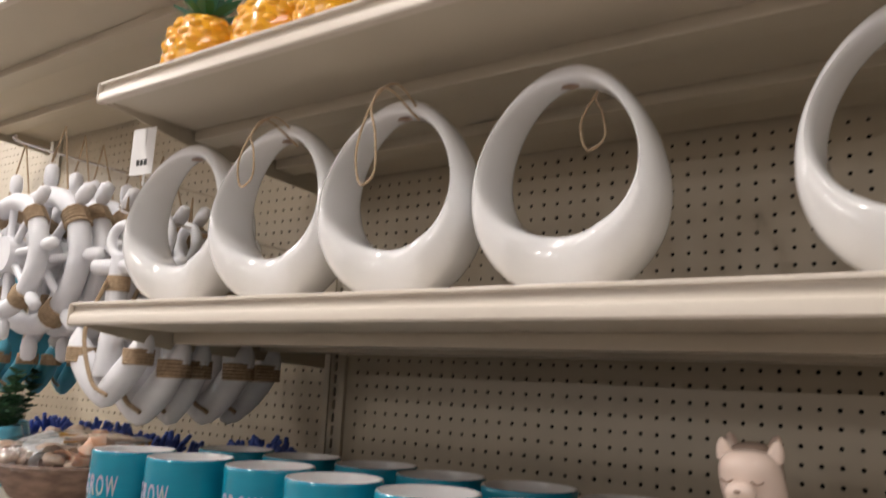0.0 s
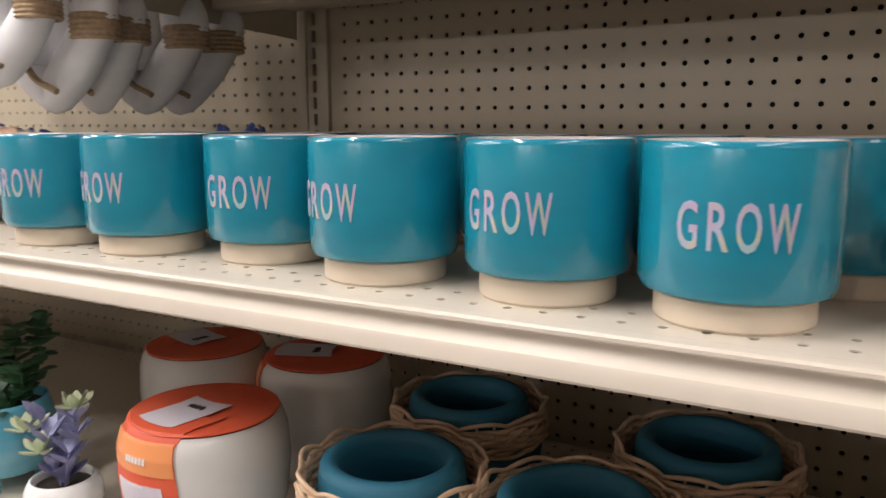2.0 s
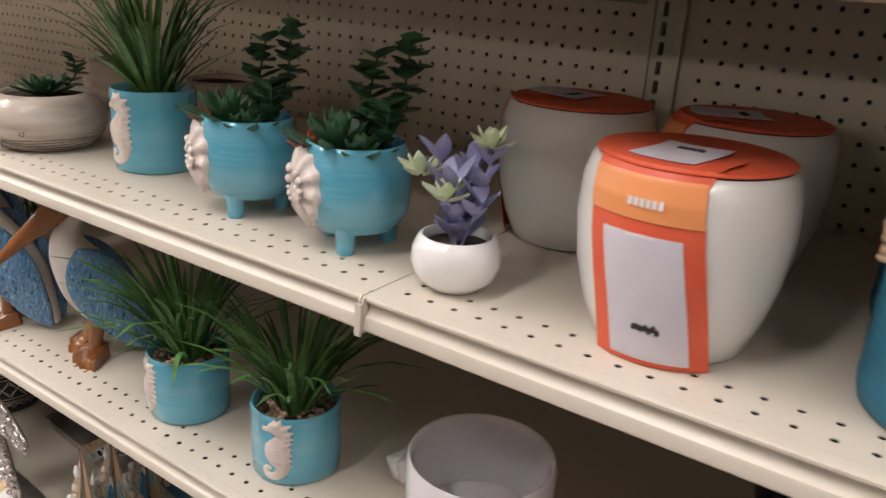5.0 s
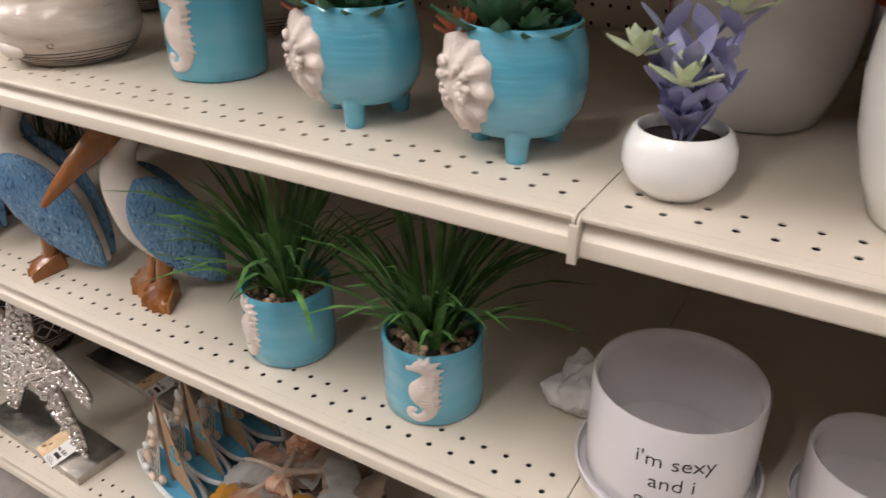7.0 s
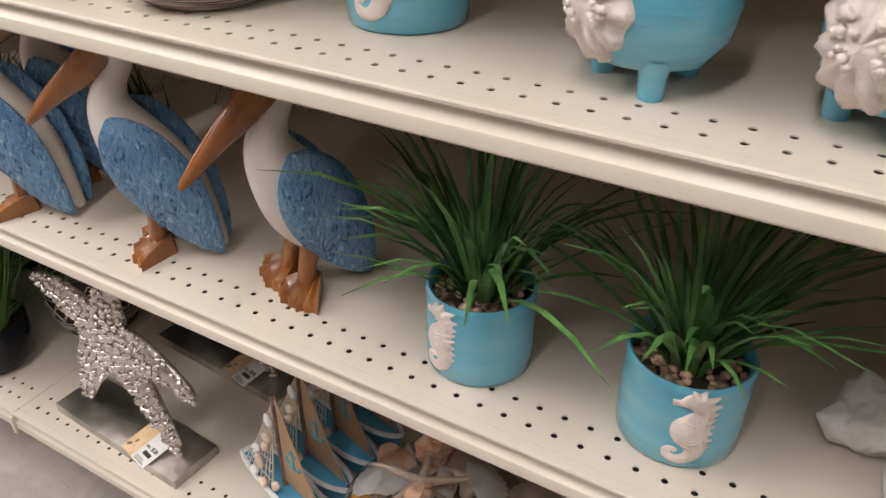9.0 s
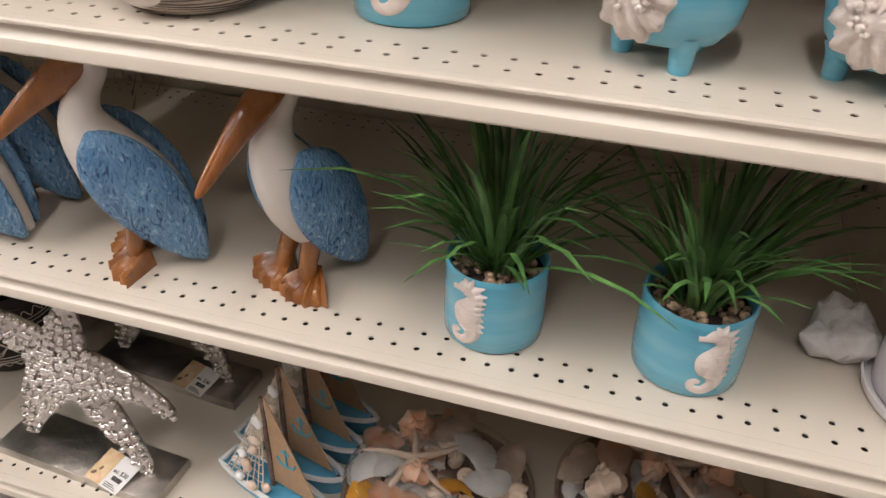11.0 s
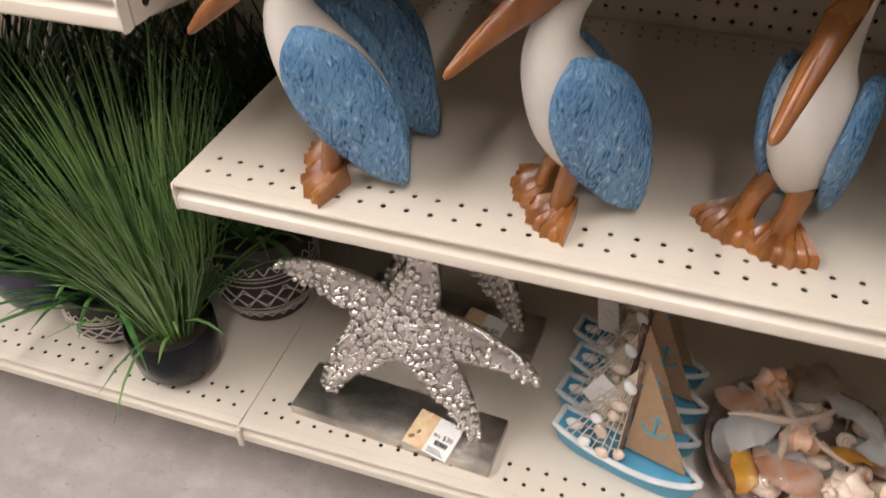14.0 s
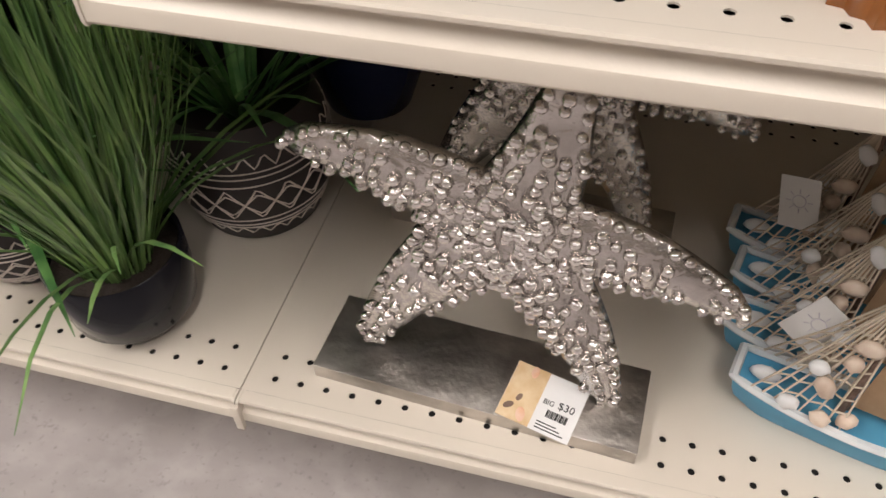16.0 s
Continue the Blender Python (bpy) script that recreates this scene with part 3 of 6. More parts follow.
def rosette(bm, centre, count, length, width, seed, rise=0.5, index=0, layers=3, twist=0.0):
    rng = random.Random(seed)
    c = Vector(centre)
    for ring in range(layers):
        el = 0.25 + rise * ring
        for k in range(count):
            a = 2 * math.pi * (k + 0.5 * ring) / count + rng.uniform(-0.15, 0.15) + twist
            ln = length * (1 - 0.16 * ring) * rng.uniform(0.85, 1.1)
            d = Vector((math.cos(a) * math.cos(el), math.sin(a) * math.cos(el), math.sin(el)))
            leaf(bm, c + d * 0.004, c + d * ln, width * rng.uniform(0.85, 1.1), 0.0016, Vector((0, 0, 1)), index)


def sprig(bm, base, top, count, size, seed, index=0):
    """A stem with round leaves in pairs."""
    rng = random.Random(seed)
    base, top = Vector(base), Vector(top)
    mid = (base + top) / 2 + Vector((rng.uniform(-0.01, 0.01), rng.uniform(-0.01, 0.01), 0))
    path = [Vector(p) for p in smooth_path([base, mid, top], 5)]
    tube(bm, path, 0.0012, 5, index)
    for k in range(count):
        p = path[min(len(path) - 1, 2 + int(k * (len(path) - 2) / count))]
        for s in range(3):
            a = rng.uniform(0, 6.28)
            d = Vector((math.cos(a), math.sin(a), rng.uniform(-0.1, 0.6))).normalized()
            leaf(bm, p, p + d * size * rng.uniform(0.7, 1.2), size * 0.8, 0.0009, Vector((0, 0, 1)), index, 0.1)


def pebbles(bm, radius, z, count, seed, index=0):
    rng = random.Random(seed)
    for _ in range(count):
        a, r = rng.uniform(0, 6.283), radius * math.sqrt(rng.random())
        s = rng.uniform(0.0035, 0.007)
        blob(bm, (r * math.cos(a), r * math.sin(a), z + rng.uniform(0, 0.003)), (s, s * rng.uniform(0.7, 1), s * 0.7), Matrix.Rotation(rng.uniform(0, 3), 3, "Z"), 1, index)


def put(ob, x, y, z, turn=0.0, tilt=0.0):
    return copy_thing(ob, pose(x, y, z, tilt, 0, turn))


# ---- ring-shaped egg planters ----
def egg_planter():
    root = thing("egg_planter", "glossy white ceramic egg-shaped hanging planter with an oval opening", "planter", "egg planters on the shelf")
    bm = bmesh.new()
    H, RX = 0.264, 0.112
    n, m = 72, 20
    rows = []
    for i in range(n):
        a = 2 * math.pi * i / n
        sx, cz = math.sin(a), -math.cos(a)
        oz = 0.5 * H * (1 + cz)
        ox = RX * sx * (1.0 - 0.3 * (oz / H - 0.35))
        iz = 0.066 + 0.5 * 0.176 * (1 + cz)
        ix = 0.092 * sx * (1.0 - 0.32 * ((iz - 0.066) / 0.176 - 0.35))
        u = oz / H
        deep = 0.036 * (1 - u) ** 0.6 + 0.018
        deep = min(deep, 0.048) * (1 if u > 0.06 else 0.72 + 4.6 * u)
        ring = []
        for j in range(m):
            b = 2 * math.pi * j / m
            c, s_ = math.cos(b), math.sin(b)
            t = 0.5 + 0.5 * math.copysign(abs(c) ** 0.6, c)
            y = deep * math.copysign(abs(s_) ** 0.5, s_) * (1.05 - 0.42 * t * t)
            ring.append(bm.verts.new((ix + (ox - ix) * t, y, iz + (oz - iz) * t)))
        rows.append(ring)
    for i in range(n):
        for j in range(m):
            bm.faces.new((rows[i][j], rows[(i + 1) % n][j], rows[(i + 1) % n][(j + 1) % m], rows[i][(j + 1) % m]))
    bmesh.ops.recalc_face_normals(bm, faces=bm.faces[:])
    for v in bm.verts:
        v.co.z = max(v.co.z, 0.0)
    part("ring_body", bm, WHITE_GLAZE, root, smooth=60)
    bm = bmesh.new()
    blob(bm, (0.0, 0.0, 0.2415), (0.011, 0.008, 0.0025), detail=1, rough=0.5)
    part("cord_hole", bm, BROWN_LINE, root, "dark drilled cord hole")
    return root


egg = egg_planter()
for n, (x, y, turn) in enumerate(((0.106, 0.118, 8), (0.313, 0.118, 7), (0.526, 0.12, 6), (0.76, 0.12, 2), (1.10, 0.12, -3))):
    if n == 0:
        egg.matrix_basis = pose(x, y, LEVELS["L1"], 0, 0, turn)
    else:
        put(egg, x, y, LEVELS["L1"], turn)


def cord(points, name="twine_loop", r=0.0016):
    bm = bmesh.new()
    path = [Vector(p[:3]) for p in smooth_path(points, 6)]
    tube(bm, path, r, 5)
    ob = part(name, bm, ROPE)
    return tagged(ob, "thin jute twine loop tied to a white planter", "twine", "twine loops of the planters")


for x, y, s in ((0.332, 0.1, 0.8), (0.556, 0.09, 1.0), (0.80, 0.19, 0.7), (1.17, 0.13, 1.1)):
    z = LEVELS["L1"] + 0.253
    lo = z - 0.12 * s
    cord([(x, y + 0.02, z - 0.022), (x - 0.014, y - 0.03, z + 0.006 * s), (x - 0.02, y - 0.05, z - 0.02), (x - 0.034, y - 0.056, z - 0.075 * s), (x - 0.026, y - 0.056, lo), (x - 0.006, y - 0.054, lo + 0.012), (x - 0.01, y - 0.052, z - 0.06 * s), (x - 0.019, y - 0.05, z - 0.02), (x - 0.008, y - 0.02, z + 0.014 * s), (x + 0.002, y + 0.03, z - 0.018)])


# ---- pineapples ----
def pineapple():
    root = thing("ceramic_pineapple", "glossy yellow ceramic pineapple jar with green leaf crown", "pineapple", "pineapples on the top shelf")
    bm = lathe([(0, 0), (0.035, 0), (0.05, 0.01), (0.062, 0.04), (0.064, 0.065), (0.058, 0.095), (0.042, 0.118), (0.02, 0.128), (0, 0.129)], 36)
    for k in range(8):
        for i in range(11):
            a = 2 * math.pi * (i + 0.5 * (k % 2)) / 11
            z = 0.014 + k * 0.0135
            r = float(np.interp(z, [0.0, 0.01, 0.04, 0.065, 0.095, 0.118], [0.04, 0.05, 0.062, 0.064, 0.058, 0.042])) - 0.0072
            blob(bm, (r * math.cos(a), r * math.sin(a), z), (0.0115, 0.0125, 0.0095), Matrix.Rotation(a, 3, "Z"), 2)
    part("fruit", bm, YELLOW, root, smooth=80)
    bm = bmesh.new()
    rosette(bm, (0, 0, 0.124), 7, 0.07, 0.026, 5, 0.42, layers=3)
    part("leaf_crown", bm, LEAF_GLAZE, root, "teal-green glazed leaf crown")
    return root


pine = pineapple()
pine.matrix_basis = pose(0.105, 0.11, LEVELS["L0"], 0, 0, 10)
put(pine, 0.262, 0.12, LEVELS["L0"], 80)
put(pine, 0.405, 0.11, LEVELS["L0"], 140)


# ---- teal mugs-shaped planters with letters ----
def grow_pot():
    root = thing("grow_planter", "glossy teal ceramic planter lettered GROW on a cream foot", "planter", "lettered teal planters")
    bm = lathe([(0, 0), (0.047, 0), (0.0485, 0.002), (0.0485, 0.017), (0.0465, 0.019), (0, 0.0192)], 48)
    part("foot", bm, BISQUE, root, "unglazed cream foot ring")
    bm = lathe([(0.0, 0.0185), (0.05, 0.0185), (0.0565, 0.0205), (0.059, 0.026), (0.0595, 0.06), (0.0595, 0.106), (0.059, 0.1088), (0.0578, 0.1102)], 56)
    part("pot_body", bm, TEAL_GLAZE, root)
    bm = lathe([(0.0578, 0.1102), (0.0566, 0.1104), (0.0552, 0.1095), (0.0545, 0.106), (0.054, 0.1), (0.053, 0.035), (0.05, 0.027), (0, 0.0265)], 56)
    part("inner_glaze", bm, WHITE_GLAZE, root, "white glazed inside and thin pale rim")
    for k, ch in enumerate("GROW"):
        bm = words(ch, 0.0385, 0.0004, -0.0005)
        for v in bm.verts:
            v.co.x = v.co.x * (0.5, 0.54, 0.45, 0.42)[k] + (-0.0262, -0.0095, 0.0072, 0.0255)[k]
            v.co.z += 0.0505
        wrap(bm, lambda z: 0.0596)
        part("letter", bm, PEARL, root, "iridescent white letter %s" % ch, 0)
    return root


grow = grow_pot()
GROW_AT = [(0.744, 0.0775), (0.617, 0.084), (0.479, 0.084), (0.343, 0.108), (0.207, 0.086), (0.082, 0.082)]
GROW_BACK = [(0.80, 0.205), (0.665, 0.225), (0.535, 0.225), (0.41, 0.245), (0.275, 0.235), (0.14, 0.225)]
for n, (x, y) in enumerate(GROW_AT + GROW_BACK):
    if n == 0:
        grow.matrix_basis = pose(x, y, LEVELS["L2"], 0, 0, 7)
    else:
        put(grow, x, y, LEVELS["L2"], (-1, -9, -19, 7, -5, 5, 60, 80, 100, 70, 95, 75)[n])


# ---- the llama-shaped planter: one plain shape ----
def llama_planter(x, y, z):
    bm = bmesh.new()
    rings = []
    for t, px, pz, rz, ry in ((0, -0.1, 0.085, 0.004, 0.006), (1, -0.097, 0.083, 0.022, 0.024), (2, -0.08, 0.072, 0.038, 0.041), (3, -0.04, 0.066, 0.044, 0.05), (4, 0.01, 0.066, 0.044, 0.05), (5, 0.055, 0.07, 0.041, 0.044), (6, 0.078, 0.082, 0.027, 0.03), (7, 0.086, 0.085, 0.008, 0.01)):
        rings.append([Vector((px, ry * math.cos(2 * math.pi * k / 24), pz + rz * math.copysign(abs(math.sin(2 * math.pi * k / 24)) ** 0.8, math.sin(2 * math.pi * k / 24)))) for k in range(24)])
    for ring in rings:
        for p in ring:
            if p.x < -0.005:
                p.z = min(p.z, 0.1035)
    inner = [[Vector((-0.045 + 0.88 * (p.x + 0.045), 0.86 * p.y, max(0.066, min(0.1035, p.z + 0.004)))) for p in ring] for ring in rings]
    for shell in (rings, inner):
        body = bmesh.new()
        loft(body, shell)
        top = [f for f in body.faces if all(v.co.z > 0.1033 for v in f.verts)]
        bmesh.ops.delete(body, geom=top, context="FACES")
        if shell is inner:
            gone = [f for f in body.faces if max(v.co.x for v in f.verts) > 0.012]
            bmesh.ops.delete(body, geom=gone, context="FACES")
        bmesh.ops.recalc_face_normals(body, faces=body.faces[:])
        spare = bpy.data.meshes.new("spare")
        body.to_mesh(spare)
        bm.from_mesh(spare)
        bpy.data.meshes.remove(spare)
    lip_path = []
    for side in (1, -1):
        row = [(-0.097, 0.012), (-0.09, 0.024), (-0.08, 0.031), (-0.06, 0.0345), (-0.04, 0.0365), (-0.02, 0.037), (-0.004, 0.037)]
        lip_path += [(x, side * y, 0.1035) for x, y in (row if side > 0 else row[::-1])][::-1] if side > 0 else [(x, side * y, 0.1035) for x, y in row]
    tube(bm, smooth_path(lip_path, 3), 0.0042, 8)
    for lx in (-0.06, 0.046):
        for ly in (-0.022, 0.022):
            rr = [(0.0175, 0.0), (0.018, 0.006), (0.016, 0.03), (0.019, 0.055), (0.022, 0.075)]
            loft(bm, [[Vector((lx + r * math.cos(2 * math.pi * k / 16), ly + r * math.sin(2 * math.pi * k / 16), h)) for k in range(16)] for r, h in rr])
    neck = smooth_path([(0.015, 0, 0.085, 0.03), (0.018, -0.003, 0.11, 0.026), (0.018, -0.006, 0.13, 0.025), (0.014, -0.01, 0.154, 0.0262), (0.012, -0.012, 0.172, 0.0245), (0.012, -0.012, 0.181, 0.017), (0.012, -0.012, 0.184, 0.006)], 4)
    loft(bm, [[Vector((p[0] + p[3] * math.cos(2 * math.pi * k / 20), p[1] + p[3] * 0.95 * math.sin(2 * math.pi * k / 20), p[2])) for k in range(20)] for p in neck])
    blob(bm, (0.01, -0.037, 0.15), (0.013, 0.009, 0.01))
    for s in (-1, 1):
        loft(bm, [[Vector((0.012 + s * 0.0195 + s * 0.003 * h / 0.02 + r * math.cos(2 * math.pi * k / 10), -0.012 + 0.6 * r * math.sin(2 * math.pi * k / 10), 0.174 + h)) for k in range(10)] for r, h in ((0.0072, 0.0), (0.0074, 0.006), (0.006, 0.012), (0.0035, 0.0165), (0.001, 0.018))])
        tube(bm, smooth_path([(0.011 + s * 0.012 - 0.005, -0.0345, 0.16), (0.011 + s * 0.012, -0.0355, 0.1575), (0.011 + s * 0.012 + 0.005, -0.0345, 0.16)], 4), 0.0008, 5, 1)
    blob(bm, (-0.101, -0.008, 0.096), (0.011, 0.011, 0.011))
    blob(bm, (0.01, -0.0465, 0.152), (0.003, 0.0012, 0.0018), index=1)
    rng = random.Random(3)
    for k in range(9):
        bx, bz = rng.uniform(-0.075, 0.05), rng.uniform(0.058, 0.1)
        yy = -0.0495 * math.sqrt(max(0.05, 1 - ((bz - 0.066) / 0.047) ** 2)) - 0.0002
        tube(bm, smooth_path([(bx - 0.009, yy, bz), (bx - 0.003, yy, bz - 0.0025), (bx + 0.003, yy, bz + 0.001), (bx + 0.01, yy, bz)], 4), 0.0006, 5, 1)
    ob = part("llama_planter", bm, [PINK_CREAM, BROWN_LINE], None, "", 70, pose(x, y, z))
    return tagged(ob, "pinkish cream glazed llama-shaped planter with small brown marks", "planter")


llama_planter(0.944, 0.08, LEVELS["L2"])
llama_planter(0.918, 0.205, LEVELS["L2"])


# ---- bowls of shells in clear wrap ----
def fan_shell(size, dome=0.3, ribs=12):
    """A ribbed scallop, hollow below, its hinge at the edge."""
    bm = bmesh.new()
    fan = []
    for j in range(2 * ribs + 1):
        a = -1.35 + 2.7 * j / (2 * ribs)
        rib = 1 + 0.022 * (1 if j % 2 else -1)
        fan.append([Vector((size * q * rib * math.sin(a), size * (q * rib * math.cos(a) * 1.1 - 0.5), size * (dome * (1 - (2 * q - 0.9) ** 2) * 0.8 + 0.016 * (j % 2) * q))) for q in (0.06, 0.25, 0.5, 0.75, 0.93, 1.0)])
    loft(bm, fan, closed=False, cap=False)
    bmesh.ops.solidify(bm, geom=bm.faces[:], thickness=0.0014)
    return bm


def snail_shell(size, knobs=True):
    """A coiled whelk, its coil swelling into blunt knobs."""
    bm = bmesh.new()
    turns = [(t * 6.5 * math.pi, t) for t in [j / 47 for j in range(48)]]
    swell = 0.16 if knobs else 0.04
    tube(bm, [(size * 0.42 * (1 - t) * math.cos(a), size * 0.42 * (1 - t) * math.sin(a), size * 1.1 * t - 0.3 * size) for a, t in turns], [max(0.0006, size * 0.4 * (1 - t) ** 1.1 * (1 + swell * (-1) ** k)) for k, (a, t) in enumerate(turns)], 9)
    return bm


def thin_star(reach):
    """A dried starfish with long, narrow, slightly bowed arms."""
    bm = bmesh.new()
    for arm in range(5):
        a = arm * 1.2566 + 0.3
        tube(bm, [(q * reach * math.cos(a + 0.12 * q * q), q * reach * math.sin(a + 0.12 * q * q), 0.006 - 0.004 * q * q) for q in (0, 0.2, 0.45, 0.7, 0.9, 1.0)], [reach * 0.09, reach * 0.075, reach * 0.06, reach * 0.05, reach * 0.036, reach * 0.012], 8)
    return bm


def shell_bowl(radius, tall, seed, label):
    root = thing("shell_basket", label, "gift basket", "baskets of seashells")
    bm = lathe([(0, 0.0), (radius * 0.7, 0.0), (radius * 0.78, 0.006), (radius * 0.94, tall * 0.7), (radius * 1.02, tall), (radius * 0.99, tall + 0.004), (radius * 0.93, tall - 0.002), (radius * 0.9, tall * 0.8), (0, tall * 0.84)], 36, wobble=0.02)
    part("basket", bm, BASKET, root, "dark bark-covered bowl")
    rng = random.Random(seed)
    top = tall + 0.004
    # the large pieces that lie on top: kind, size, place, turn, material
    large = [("fan", 0.046, -0.1, -0.52, 2.6, SHELL_C), ("fan", 0.032, -0.48, -0.28, 0.9, SHELL_C), ("fan", 0.026, -0.22, 0.02, 3.4, SHELL_D), ("fan", 0.042, 0.6, 0.25, 4.4, SHELL_C), ("fan", 0.038, 0.12, 0.52, 0.4, SHELL_B), ("snail", 0.036, -0.3, 0.42, 0.8, SHELL_A),
             ("snail", 0.034, 0.62, -0.4, 2.2, SHELL_B), ("snail", 0.03, -0.68, 0.2, 4.0, SHELL_A), ("fan", 0.036, 0.28, -0.74, 1.4, SHELL_A), ("fan", 0.034, -0.5, -0.68, 5.2, SHELL_A), ("fan", 0.03, 0.5, 0.68, 2.0, SHELL_D), ("fan", 0.034, -0.2, 0.78, 3.0, SHELL_A), ("snail", 0.028, 0.18, 0.1, 5.0, SHELL_B), ("fan", 0.03, 0.82, -0.05, 0.2, SHELL_B)]
    for kind, size, u, v, turn, mat in large:
        size *= 1.2
        bm = fan_shell(size) if kind == "fan" else snail_shell(size)
        r2 = u * u + v * v
        lean = Euler((rng.uniform(-0.25, 0.25), rng.uniform(-0.25, 0.25) + (1.3 if kind == "snail" else 0), turn)).to_matrix().to_4x4()
        bmesh.ops.transform(bm, matrix=Matrix.Translation((u * radius, v * radius, top + 0.02 + 0.014 * (1 - r2))) @ lean, verts=bm.verts[:])
        part("seashell", bm, mat, root, smooth=50)
    for k in range(64):
        a, r = rng.uniform(0, 6.283), radius * 0.88 * math.sqrt(rng.random())
        s = rng.uniform(0.019, 0.03)
        bm = fan_shell(s, 0.35, 8) if k % 2 else snail_shell(s, False)
        lean = Euler((rng.uniform(-0.8, 0.8), rng.uniform(-0.8, 0.8), rng.uniform(0, 6.28))).to_matrix().to_4x4()
        bmesh.ops.transform(bm, matrix=Matrix.Translation((r * math.cos(a), r * math.sin(a), top + rng.uniform(0.002, 0.014))) @ lean, verts=bm.verts[:])
        part("seashell", bm, (SHELL_A, SHELL_B, SHELL_A, SHELL_C)[k % 4], root, smooth=50)
    bm = thin_star(radius * 0.6)
    bmesh.ops.translate(bm, verts=bm.verts[:], vec=(0.3 * radius, 0.0, top + 0.034))
    part("dried_starfish", bm, SHELL_A, root, "pale dried starfish with long thin arms", 80)
    bm = lathe([(radius * 0.7, 0.002), (radius * 1.035, tall + 0.002), (radius * 1.03, tall + 0.016), (radius * 0.86, tall + 0.038), (radius * 0.45, tall + 0.052), (0, tall + 0.056)], 48, wobble=0.03, seed=seed)
    part("clear_wrap", bm, FILM, root, "crinkled clear plastic wrap", 80)
    return root


bowl = shell_bowl(0.132, 0.06, 4, "bark bowl of mixed seashells in clear crinkled wrap")
bowl.matrix_basis = pose(-0.215, 0.17, LEVELS["L2"], 0, 0, 20)
put(bowl, -0.462, 0.135, LEVELS["L5"], 160)
put(bowl, -0.17, 0.216, LEVELS["L5"], 70)
put(bowl, 0.12, 0.176, LEVELS["L5"], 250)


# ---- blue corals at the back ----
def coral(seed):
    rng = random.Random(seed)
    bm = bmesh.new()

    def grow_branch(p, d, r, depth):
        q = p + d * rng.uniform(0.018, 0.028)
        tube(bm, [p, (p + q) / 2, q], [r, r * 0.9, r * 0.75], 6)
        blob(bm, q, (r * 0.9, r * 0.9, r * 0.9), None, 1)
        if depth:
            for _ in range(2 + (rng.random() < 0.4)):
                nd = (d + Vector((rng.uniform(-1, 1), rng.uniform(-1, 1), rng.uniform(-0.3, 0.7))) * 0.75).normalized()
                grow_branch(q, nd, r * 0.8, depth - 1)

    for _ in range(5):
        grow_branch(Vector((rng.uniform(-0.02, 0.02), rng.uniform(-0.012, 0.012), 0.004)), Vector((rng.uniform(-0.8, 0.8), rng.uniform(-0.5, 0.5), 0.9)).normalized(), 0.0095, 3)
    blob(bm, (0, 0, 0.006), (0.045, 0.03, 0.008), None, 2)
    for v in bm.verts:
        v.co.z = max(v.co.z, 0)
    ob = part("coral_ornament", bm, CORAL, None, "", 70)
    return tagged(ob, "cobalt blue branching coral ornament", "coral", "coral ornaments")


for n, (x, y) in enumerate(((-0.66, 0.35), (-0.47, 0.36), (-0.25, 0.36), (0.02, 0.38), (-0.82, 0.3))):
    coral(20 + n).matrix_basis = pose(x, y, LEVELS["L2"], 0, 0, 30 * n) @ Matrix.Scale(1.2, 4)


# ---- wicker-collared blue pots ----
def wicker_pot():
    root = thing("stoneware_pot", "matte teal-blue ribbed stoneware pot with a woven wicker collar", "plant pot", "blue pots with wicker")
    prof = [(0, 0), (0.072, 0), (0.0775, 0.004), (0.0795, 0.012), (0.08, 0.055), (0.0795, 0.095), (0.077, 0.106), (0.069, 0.113), (0.0665, 0.122), (0.066, 0.136), (0.064, 0.146), (0.058, 0.1505), (0.051, 0.149), (0.048, 0.143), (0.0475, 0.12), (0.07, 0.1), (0.071, 0.02), (0, 0.014)]
    bm = lathe(prof[:4] + [(0.0797 + 0.0006 * math.sin(k * 2.1) + 0.0004 * math.sin(k * 0.9), 0.016 + 0.0035 * k) for k in range(23)] + prof[6:], 48, wobble=0.006)
    part("pot_body", bm, MATTE_BLUE, root, smooth=70)
    for strand in range(10):
        bm = bmesh.new()
        pts, n = [], 84
        for k in range(n):
            a = 2 * math.pi * k / n
            wave = math.sin(a * 14 + strand * math.pi)
            if strand < 7:
                z = 0.1125 + 0.004 * strand + 0.0012 * math.sin(a * 5 + strand)
                r = 0.0815 + 0.0022 * wave + 0.0012 * math.sin(strand)
            else:
                side = strand - 7
                z = (0.1395, 0.1105, 0.122)[side] + (0.0065, -0.004, 0.012)[side] * abs(math.sin(a * (5, 6, 7)[side] + side))
                r = 0.083 + 0.002 * math.cos(a * 9 + strand)
            pts.append((r * math.cos(a), r * math.sin(a), z))
        tube(bm, pts, 0.0026 if strand < 7 else 0.0023, 6, closed=True)
        part("wicker_strand", bm, WICKER, root, smooth=80)
    for k in range(28):
        a = 2 * math.pi * k / 28
        bm = bmesh.new()
        tube(bm, [(r * math.cos(a), r * math.sin(a), z) for r, z in ((0.081, 0.11), (0.082, 0.118), (0.082, 0.13), (0.08, 0.141))], 0.0014, 5)
        part("wicker_stake", bm, WICKER, root, smooth=80)
    return root


wick = wicker_pot()
for n, (x, y, turn) in enumerate(((0.460, 0.119, 0), (0.630, 0.126, 50), (0.446, 0.294, 110), (0.698, 0.292, 75), (0.803, 0.128, 200), (0.93, 0.30, 20))):
    if n == 0:
        wick.matrix_basis = pose(x, y, LEVELS["L3"], 0, 0, turn)
    else:
        put(wick, x, y, LEVELS["L3"], turn)


